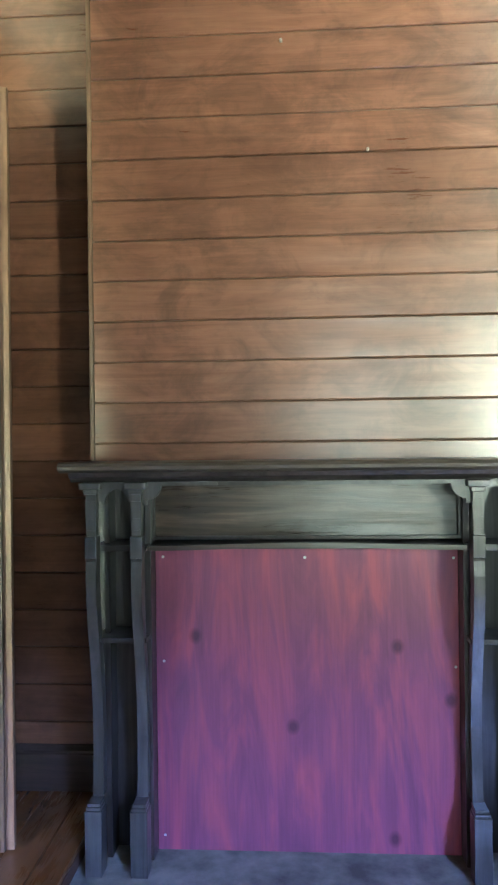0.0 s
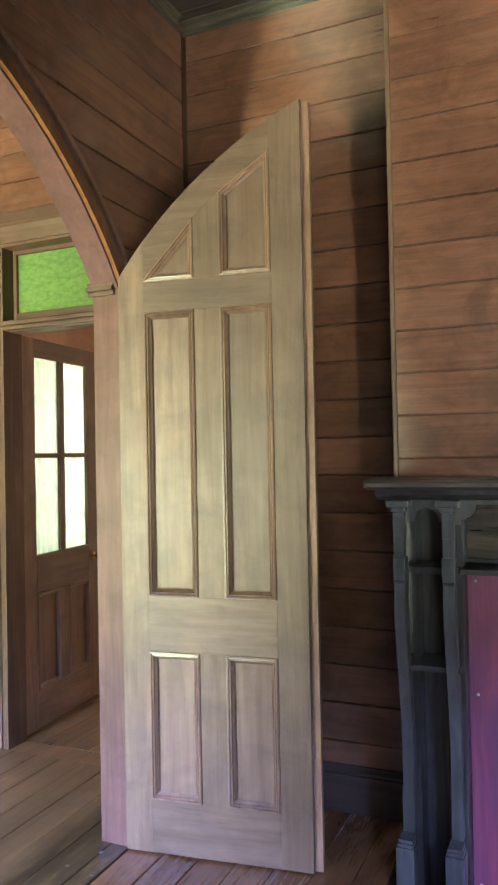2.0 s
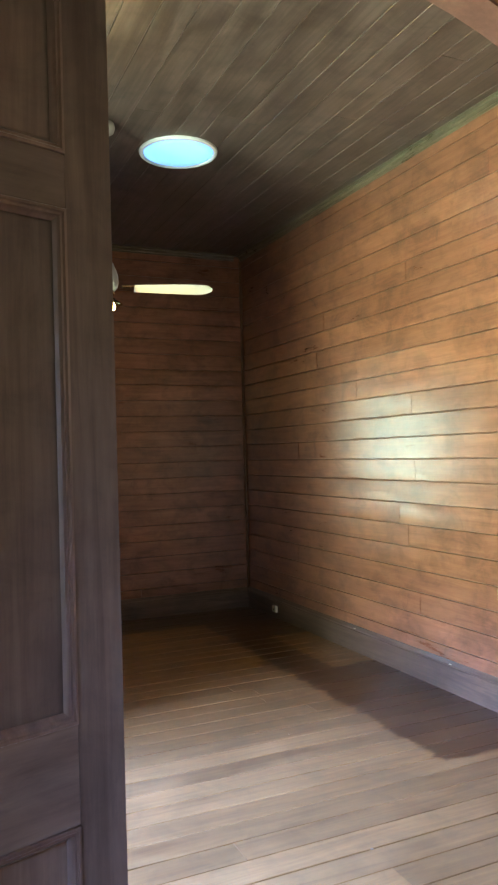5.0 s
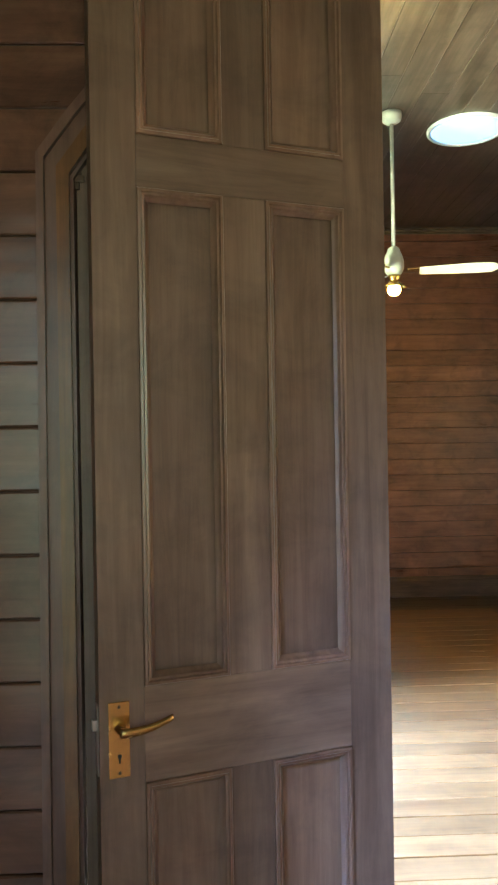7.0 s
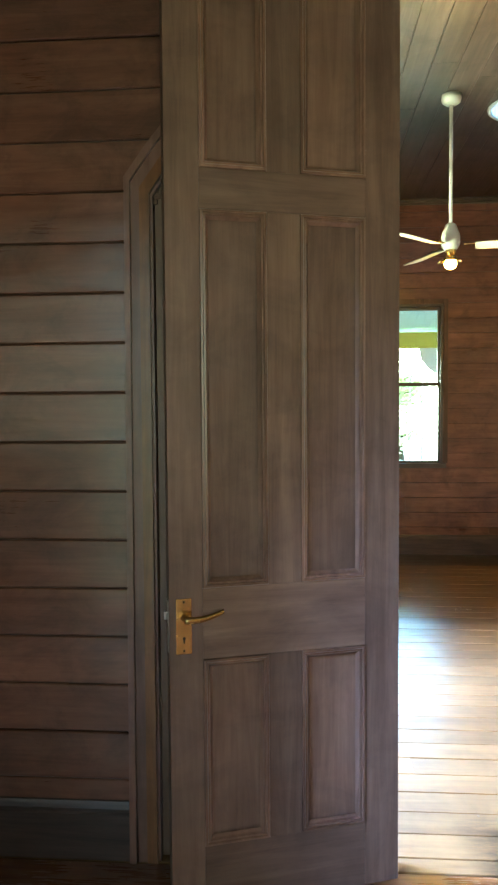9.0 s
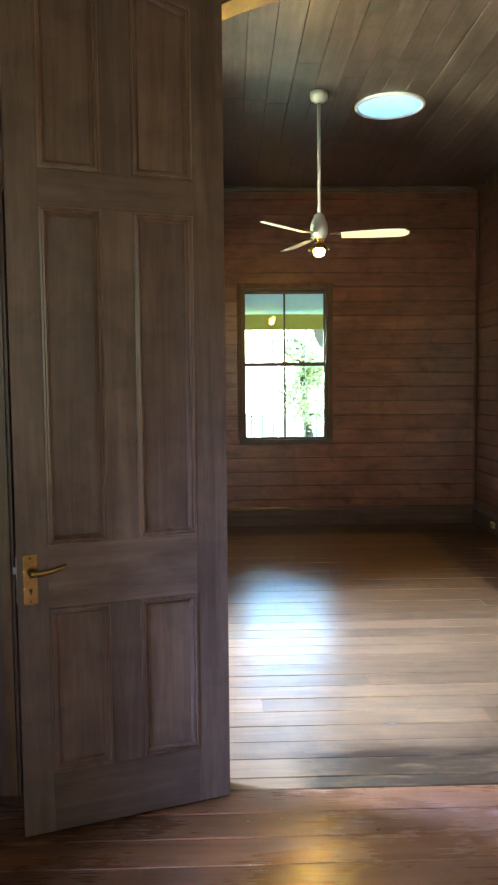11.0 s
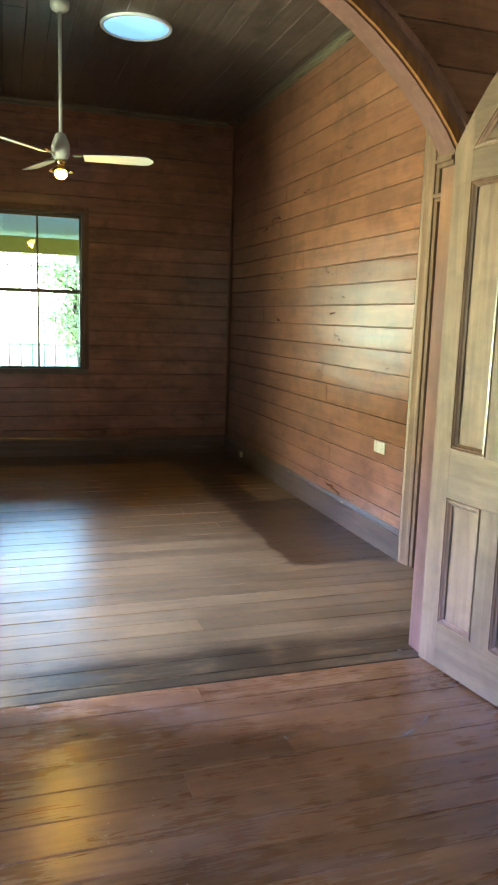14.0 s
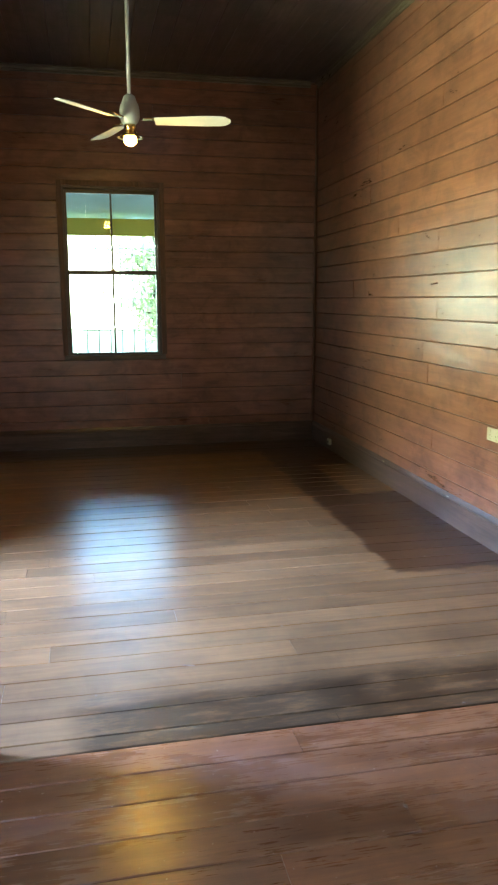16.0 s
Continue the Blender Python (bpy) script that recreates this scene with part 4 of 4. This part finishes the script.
board_ply = tagged(part("fireplace_board", boxed(MX - 0.5505, MX + 0.5505, 3.062, 3.078, -0.0655, 1.057, bevel=0.001), ply), "plywood sheet stained magenta, screwed over the fireplace opening", "board")
for x, z in ((-0.522, 1.012), (0.0, 1.008), (0.535, 1.005), (-0.522, 0.628), (0.538, 0.612), (-0.525, -0.012)):
    b = lathe(bmesh.new(), [(0.0055, 0.0), (0.005, -0.0015), (0.003, -0.002)], (MX + x, 3.0615, z), 10, "y")
    part("screw", b, screw_metal, board_ply, "bright screw head")
for x, z in ((-0.145, 2.945), (0.175, 2.522)):
    b = lathe(bmesh.new(), [(0.006, 0.0), (0.005, -0.012), (0.002, -0.016)], (x + 0.56, 3.1455, z), 10, "y")
    tagged(part("nail", b, screw_metal), "bright nail head standing out of the boards", "nail")


# ---- ceiling fan ----
FX, FY = -3.90, 1.470
fan = tagged(empty("ceiling_fan", pose(FX, FY, 0)), "white three-bladed ceiling fan with a lit lamp", "ceiling fan")
b = lathe(bmesh.new(), [(0.060, CEIL - 0.001), (0.062, CEIL - 0.030), (0.055, CEIL - 0.050), (0.034, CEIL - 0.064), (0.016, CEIL - 0.070)], (0, 0, 0), 28)
part("canopy", b, fan_white, fan, smooth=True)
b = lathe(bmesh.new(), [(0.012, 2.585), (0.012, CEIL - 0.0705)], (0, 0, 0), 16)
part("down_rod", b, fan_white, fan, smooth=True)
b = lathe(bmesh.new(), [(0.020, 2.600), (0.034, 2.590), (0.042, 2.565), (0.054, 2.540), (0.060, 2.512), (0.060, 2.475), (0.054, 2.455), (0.046, 2.442), (0.038, 2.432)], (0, 0, 0), 32)
part("motor_housing", b, fan_white, fan, smooth=True)
for a in (78, 198, 318):
    b = bmesh.new()
    n = 14
    rows = []
    for i in range(n + 1):
        q = i / n
        r = 0.150 + 0.455 * q
        w = 0.045 + 0.017 * min(1, q * 1.6)
        if q > 0.86:
            w *= math.sqrt(max(0.02, 1 - ((q - 0.86) / 0.145) ** 2))
        row = []
        for s in (-1, -0.4, 0.4, 1):
            for top_ in (0, 1):
                zz = 2.452 + -0.22 * s * w - 0.004 * abs(s) + (0.005 if top_ else 0)
                row.append(b.verts.new((r, s * w, zz)))
        rows.append(row)
    for p, r in zip(rows, rows[1:]):
        for j in range(3):
            for k in (0, 1):
                f = (p[2 * j + k], p[2 * j + 2 + k], r[2 * j + 2 + k], r[2 * j + k])
                b.faces.new(f)
        for j in (0, 3):
            b.faces.new((p[2 * j], p[2 * j + 1], r[2 * j + 1], r[2 * j]))
    for row in (rows[0], rows[-1]):
        b.faces.new([row[0], row[2], row[4], row[6], row[7], row[5], row[3], row[1]])
    blade = part("blade", b, fan_white, fan, smooth=False)
    blade.rotation_euler = (0, 0, radians(a))
    b = box(bmesh.new(), 0.080, 0.185, -0.020, 0.020, 2.458, 2.464, bevel=0.002)
    box(b, 0.160, 0.215, -0.034, 0.034, 2.459, 2.463, bevel=0.0015)
    part("blade_arm", b, brass, blade)
b = lathe(bmesh.new(), [(0.034, 2.4315), (0.036, 2.415), (0.026, 2.402), (0.022, 2.392)], (0, 0, 0), 24)
part("lamp_holder", b, brass, fan, "brass lamp holder", smooth=True)
b = bmesh.new()
prof = [(0.026, 2.398), (0.040, 2.386), (0.060, 2.368), (0.078, 2.358), (0.080, 2.356), (0.060, 2.364), (0.038, 2.382), (0.024, 2.394)]
lathe(b, prof, (0, 0, 0), 28)
part("shade", b, brass, fan, "small flared brass shade", smooth=True)
b = lathe(bmesh.new(), [(0.012, 2.391), (0.018, 2.378), (0.034, 2.362), (0.040, 2.346), (0.036, 2.328), (0.022, 2.314), (0.004, 2.309)], (0, 0, 0), 20)
part("bulb", b, bulb_glow, fan, "glowing warm bulb", smooth=True)

# ---- round skylight ----
SX, SY = -4.13, 2.000
skylight = tagged(empty("skylight", pose(SX, SY, 0)), "round tubular skylight with a glowing pale blue diffuser", "skylight")
b = bmesh.new()
n = 48
prof = [(0.248, CEIL - 0.001), (0.246, CEIL - 0.012), (0.240, CEIL - 0.018), (0.226, CEIL - 0.018), (0.221, CEIL - 0.008), (0.221, CEIL - 0.001)]
rings = [[b.verts.new((r * math.cos(2 * math.pi * i / n), r * math.sin(2 * math.pi * i / n), z)) for i in range(n)] for r, z in prof]
for p, q in zip(rings, rings[1:]):
    for i in range(n):
        b.faces.new((p[i], p[(i + 1) % n], q[(i + 1) % n], q[i]))
part("ring", b, sky_ring, skylight, smooth=True)
b = lathe(bmesh.new(), [(0.220, CEIL - 0.002), (0.220, CEIL - 0.008), (0.160, CEIL - 0.014), (0.070, CEIL - 0.018), (0.005, CEIL - 0.020)], (0, 0, 0), 48)
part("diffuser", b, sky_glow, skylight, "glowing pale blue plastic dome", smooth=True)

# ---- small fittings ----
outlet = tagged(empty("power_outlet", pose(-2.842, NORTH, 0.650)), "cream double power outlet on the board wall", "power outlet")
part("face_plate", boxed(-0.072, 0.072, -0.011, -0.0005, -0.037, 0.037, bevel=0.004), white_plastic, outlet)
for s in (-1, 1):
    part("switch", boxed(s * 0.034 - 0.006, s * 0.034 + 0.006, -0.015, -0.0115, 0.012, 0.028, bevel=0.001), white_plastic, outlet)
    for dx, dz in ((-0.009, -0.006), (0.009, -0.006), (0.0, -0.022)):
        part("slot", boxed(s * 0.034 + dx - 0.0012, s * 0.034 + dx + 0.0012, -0.0114, -0.0108, dz - 0.005, dz + 0.005), dark_hole, outlet)
socket = tagged(empty("phone_socket", pose(-5.70, NORTH - 0.022, 0.085)), "small white phone socket on the skirting board", "phone socket")
part("body", boxed(-0.035, 0.035, -0.026, -0.0005, -0.028, 0.028, bevel=0.005), white_plastic, socket)
part("jack", boxed(-0.008, 0.008, -0.0275, -0.0262, -0.010, 0.002), dark_hole, socket)
for x, zz in ((-3.33, 0.166), (-4.4, 0.167)):
    b = box(bmesh.new(), x - 0.012, x + 0.012, NORTH - 0.0215, NORTH - 0.0175, zz, zz + 0.006, bevel=0.001)
    tagged(part("paint_chip", b, white_plastic), "small white paint chip on the skirting moulding", "paint chip")

rr = random.Random(5)
# long pieces draw scratches in the boards, short ones pale flecks and dust
for x, y, l, a in ((-1.777, 1.505, 0.055, 70), (-0.83, 1.995, 0.018, 20), (-0.745, 2.435, 0.110, 112), (-0.815, 2.545, 0.090, 130), (-1.32, 2.70, 0.040, 85), (-1.36, 2.74, 0.022, 10), (-1.30, 2.60, 0.016, 60), (-1.42, 2.62, 0.014, 0), (-1.30, 2.42, 0.014, 0), (-2.05, 1.95, 0.014, 60), (-1.62, 1.15, 0.012, 30), (-3.2, 2.2, 0.012, 0), (-2.75, 2.95, 0.014, 10)):
    b = bmesh.new()
    n = 7
    poly = [(l * (0.5 if abs(math.cos(q)) > 0.1 else 0.4) * math.cos(q) * rr.uniform(0.8, 1.1), (0.004 if l > 0.03 else l * 0.4) * math.sin(q) * rr.uniform(0.7, 1.2)) for q in (2 * math.pi * i / n for i in range(n))]
    prism(b, poly, 0.0, 0.0012, lambda p, q, c: (p, q, c))
    chip = tagged(part("paint_fleck", b, pale_mark), "small pale mark on the floor boards", "paint fleck", "paint flecks on the floor")
    chip.matrix_world = pose(x, y, 0.0005, 0, 0, a)

# ---- hall behind the door ----
bm = bmesh.new()
box(bm, -3.6, -3.5, NORTH + 0.12, 3.9, 0, 3.2)
box(bm, -3.6, -3.5, 5.2, 6.0, 0, 3.2)
box(bm, -3.6, -3.5, 3.9, 5.2, 0, 0.85)
box(bm, -3.6, -3.5, 3.9, 5.2, 2.35, 3.2)
box(bm, -0.6, -0.5, NORTH + 0.12, 6.0, 0, 3.2)
box(bm, -3.5, -0.6, 5.9, 6.0, 0, 3.2)
structure("wall_hall", bm, hall_paint, "dull red painted hall wall", "wall")
bm = boxed(-3.6, -0.5, NORTH + 0.12, 6.0, 3.2, 3.26)
structure("ceiling_hall", bm, hall_paint, "dull red boarded hall ceiling", "ceiling")

# ---- verandah and garden ----
structure("ground", boxed(-400, 400, -400, 400, -0.9, -0.8), grass_mat, "sunlit lawn running to the horizon", "ground")
VX = -8.75
bm = bmesh.new()
yy = -5.0
while yy < 8.0:
    box(bm, VX, WEST - 0.13, yy + 0.002, yy + 0.138, -0.11, -0.08)
    yy += 0.14
structure("verandah_floor", bm, deck_mat, "pale timber verandah deck", "verandah floor")
bm = bmesh.new()
yy = -5.0
while yy < 8.0:
    prism(bm, [(VX - 0.35, 2.38), (WEST - 0.13, 3.05), (WEST - 0.13, 3.07), (VX - 0.35, 2.40)], yy, yy + 0.0995, lambda a, b_, c: (a, c, b_))
    prism(bm, [(VX - 0.35, 2.372), (WEST - 0.13, 3.042), (WEST - 0.13, 3.049), (VX - 0.35, 2.379)], yy + 0.03, yy + 0.07, lambda a, b_, c: (a, c, b_))
    yy += 0.1
structure("verandah_ceiling", bm, blue_iron, "pale blue ribbed verandah roof lining", "verandah ceiling")
structure("verandah_beam", boxed(VX - 0.05, VX + 0.05, -5.0, 8.0, 2.17, 2.37, bevel=0.006), yellow_paint, "yellow painted verandah beam", "beam")


def post(x, y):
    ob = tagged(empty("verandah_post", pose(x, y, -0.08)), "white painted verandah post", "post", "verandah posts")
    part("shaft", boxed(-0.05, 0.05, -0.05, 0.05, 0, 2.25, bevel=0.01), post_paint, ob)
    for s in (-1, 1):
        b = prism(bmesh.new(), [(s * 0.05, 2.25), (s * 0.05, 1.90)] + [(s * (0.05 + 0.30 * math.sin(q)), 1.90 + 0.36 * (1 - math.cos(q)) ** 0.8 * 0.9) for q in (0.3, 0.6, 0.9, 1.2, 1.5)] + [(s * 0.36, 2.25)], -0.015, 0.015, lambda a, z, c: (c, a, z))
        part("bracket", b, post_paint, ob)
    return ob


for yy in (-1.9, 0.2, 2.35, 4.5):
    post(VX, yy)
trellis = tagged(empty("wire_trellis", pose(VX - 0.02, 0, 0)), "thin wire trellis screen hung below the verandah beam", "trellis")
for k in range(8):
    part("upright_wire", boxed(-0.006, 0.006, 1.16 + 0.145 * k - 0.006, 1.16 + 0.145 * k + 0.006, -0.079, 2.169), post_paint, trellis)
for zz in (0.55, 1.02, 1.48, 2.02):
    part("level_wire", boxed(-0.0165, -0.0065, 1.10, 2.24, zz - 0.006, zz + 0.006), post_paint, trellis)

trng = random.Random(11)


def tree(x, y, height, spread):
    ob = tagged(empty("tree", pose(x, y, -0.8)), "leafy green garden tree in full sun", "tree", "garden trees")
    b = bmesh.new()
    prev = None
    limbs = []
    for i in range(9):
        q = i / 8
        c = Vector((0.15 * math.sin(q * 3), 0.12 * math.cos(q * 4), q * height * 0.72))
        r = 0.17 * (1 - 0.75 * q)
        ring = [b.verts.new(c + Vector((r * math.cos(k * math.pi / 4), r * math.sin(k * math.pi / 4), 0))) for k in range(8)]
        if prev:
            for k in range(8):
                b.faces.new((prev[k], prev[(k + 1) % 8], ring[(k + 1) % 8], ring[k]))
        prev = ring
        if i >= 3:
            limbs.append(c)
    ends = []
    for c in limbs:
        for _ in range(3):
            a = trng.uniform(0, 6.3)
            e = c + Vector((math.cos(a), math.sin(a), trng.uniform(0.2, 0.8))) * spread * trng.uniform(0.4, 0.9)
            ends.append((c, e))
            d = (e - c).normalized()
            s1 = d.cross(Vector((0, 0, 1))).normalized() * 0.04
            s2 = d.cross(s1).normalized() * 0.04
            r0 = [b.verts.new(c + v) for v in (s1, s2, -s1, -s2)]
            r1 = [b.verts.new(e + v * 0.25) for v in (s1, s2, -s1, -s2)]
            for k in range(4):
                b.faces.new((r0[k], r0[(k + 1) % 4], r1[(k + 1) % 4], r1[k]))
    part("trunk", b, bark, ob)
    verts, faces = [], []
    for c, e in ends:
        for _ in range(260):
            p = c.lerp(e, trng.uniform(0.45, 1.08)) + Vector((trng.gauss(0, 0.3), trng.gauss(0, 0.3), trng.gauss(0, 0.26)))
            d = Vector((trng.gauss(0, 1), trng.gauss(0, 1), trng.gauss(-0.3, 0.7))).normalized()
            w = d.cross(Vector((trng.gauss(0, 1), trng.gauss(0, 1), 1))).normalized() * trng.uniform(0.03, 0.055)
            l = d * trng.uniform(0.10, 0.18)
            i = len(verts)
            verts += [tuple(p), tuple(p + l * 0.5 + w), tuple(p + l), tuple(p + l * 0.5 - w)]
            faces.append((i, i + 1, i + 2, i + 3))
    me = bpy.data.meshes.new("crown")
    me.from_pydata(verts, [], faces)
    me.materials.append(leaf_mat)
    cr = new("crown", me)
    cr.parent = ob
    return ob


for x, y, h, s in ((-17.5, 6.0, 5.6, 1.7), (-19.0, 6.2, 6.5, 2.1), (-22.0, 3.3, 4.6, 1.2), (-21.0, 9.5, 7.0, 2.4), (-19.5, -4.0, 6.0, 2.0)):
    tree(x, y, h, s)

# glowing panels added beyond the garden; they light the room and tint its reflections
structure("backdrop", boxed(-60.2, -60.0, -90, 90, -1, 8), glow("garden_backdrop_glow", (0.92, 1.0, 0.78), 15.0), "glowing pale backdrop panel standing for the sunlit garden distance", "backdrop")
structure("backdrop_sky", boxed(-60.2, -60.0, -90, 90, 8.004, 40), glow("sky_backdrop_glow", (0.36, 0.60, 1.0), 17.0), "glowing blue backdrop panel standing for the sky over the garden", "backdrop")

# ---- boards of walls, breast and floor ----
board_rows(wall_north, NORTH, "x", -1, wall_x, WEST, ARCH_B - T, 0, CEIL - 0.02, around(WEST, ARCH_B - T, [(-2.45, -1.46, 0, 2.60)]), start=-0.023, joints=0.8, pitch=0.1437)
board_rows(wall_north, NORTH, "x", -1, wall_x, ARCH_A, -0.314, 0, CEIL - 0.02, around(ARCH_A + T, -0.314, []), start=-0.03)
board_rows(wall_north, NORTH, "x", -1, wall_x, 1.280, EAST, 0, CEIL - 0.02, around(1.280, EAST, []), start=-0.03)
board_rows(chimney, 3.145, "x", -1, wall_x, -0.314, 1.280, 0, CEIL - 0.02, around(-0.314, 1.280, []), start=1.432 - 10 * BOARD, joints=0.25)
board_rows(wall_west, WEST, "y", 1, wall_y, SOUTH, NORTH, 0, CEIL - 0.02, around(SOUTH, NORTH - T, [(0.955, 1.892, 0.85, 2.44)]), start=-0.023, joints=0.6, pitch=0.1437, ch=0.002)
board_rows(wall_south, SOUTH, "x", 1, wall_x, WEST, EAST, 0, CEIL - 0.02, around(WEST, EAST, [(0.60, 2.96, 0, 2.5), (-2.85, -1.75, 0, 2.5), (ARCH_B, ARCH_A, 0, 4)]), start=-0.115, joints=0.8)
board_rows(wall_east, EAST, "y", -1, wall_y, SOUTH, NORTH, 0, CEIL - 0.02, around(SOUTH, NORTH, [(0.22, 1.38, 1.00, 2.5)]), start=-0.115, joints=0.6)


def beside_arch(zl, zh):
    """The stretches of the arch wall left and right of its opening, just inside the casing."""
    g = 0.05

    def half(z):
        if z <= SPRING + 0.04:
            return ARCH_HALF + g
        rr = (ARCH_R + g) ** 2 - (z - ARCH_Z) ** 2
        return min(ARCH_HALF + g, math.sqrt(rr)) if rr > 0 else 0.0
    a, b_ = half(zl), half(zh)
    if a == 0.0 and b_ == 0.0:
        return [((SOUTH + T, NORTH - T), (SOUTH + T, NORTH - T))]
    return [((SOUTH + T, ARCH_Y - a), (SOUTH + T, ARCH_Y - b_)), ((ARCH_Y + a, NORTH - T), (ARCH_Y + b_, NORTH - T))]


board_rows(wall_arch, ARCH_A, "y", 1, wall_y, SOUTH, NORTH, 0, CEIL - 0.02, beside_arch, start=-0.055, joints=0.3)
board_rows(wall_arch, ARCH_B, "y", -1, wall_y, SOUTH, NORTH, 0, CEIL - 0.02, beside_arch, start=-0.055, joints=0.3)


def floor_run(x0, x1, y0, y1, material, joints):
    """Floor boards that run north to south."""
    x, w = x0, 0.138
    while x < x1 - 0.005:
        e = min(x + w, x1)
        cuts = [y0, y1]
        if rng.random() < joints:
            cuts.insert(1, rng.uniform(y0 + 0.7, y1 - 0.7))
        for p, q in zip(cuts, cuts[1:]):
            g = rng.choice((0.0006, 0.0010, 0.0016, 0.0024))
            lift = rng.uniform(-0.0012, 0.0008)
            b = bmesh.new()
            c = 0.0022
            prof = [(x + g, -0.021), (e - g, -0.021), (e - g, lift - c), (e - g - c, lift), (x + g + c, lift), (x + g, lift - c)]
            prism(b, prof, p + (0.0006 if p > y0 else 0), q - (0.0006 if q < y1 else 0), lambda a, z, yy: (a, yy, z))
            part("floorboard", b, material, floor)
        x = e


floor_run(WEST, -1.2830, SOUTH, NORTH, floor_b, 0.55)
floor_run(-1.2770, -0.336, SOUTH, NORTH, floor_a, 0.45)
floor_run(-0.3355, 1.2955, SOUTH, 2.7145, floor_a, 0.45)
floor_run(1.296, EAST, SOUTH, NORTH, floor_a, 0.45)
floor_run(-3.5, -0.6, NORTH + 0.135, 5.9, floor_b, 0.3)
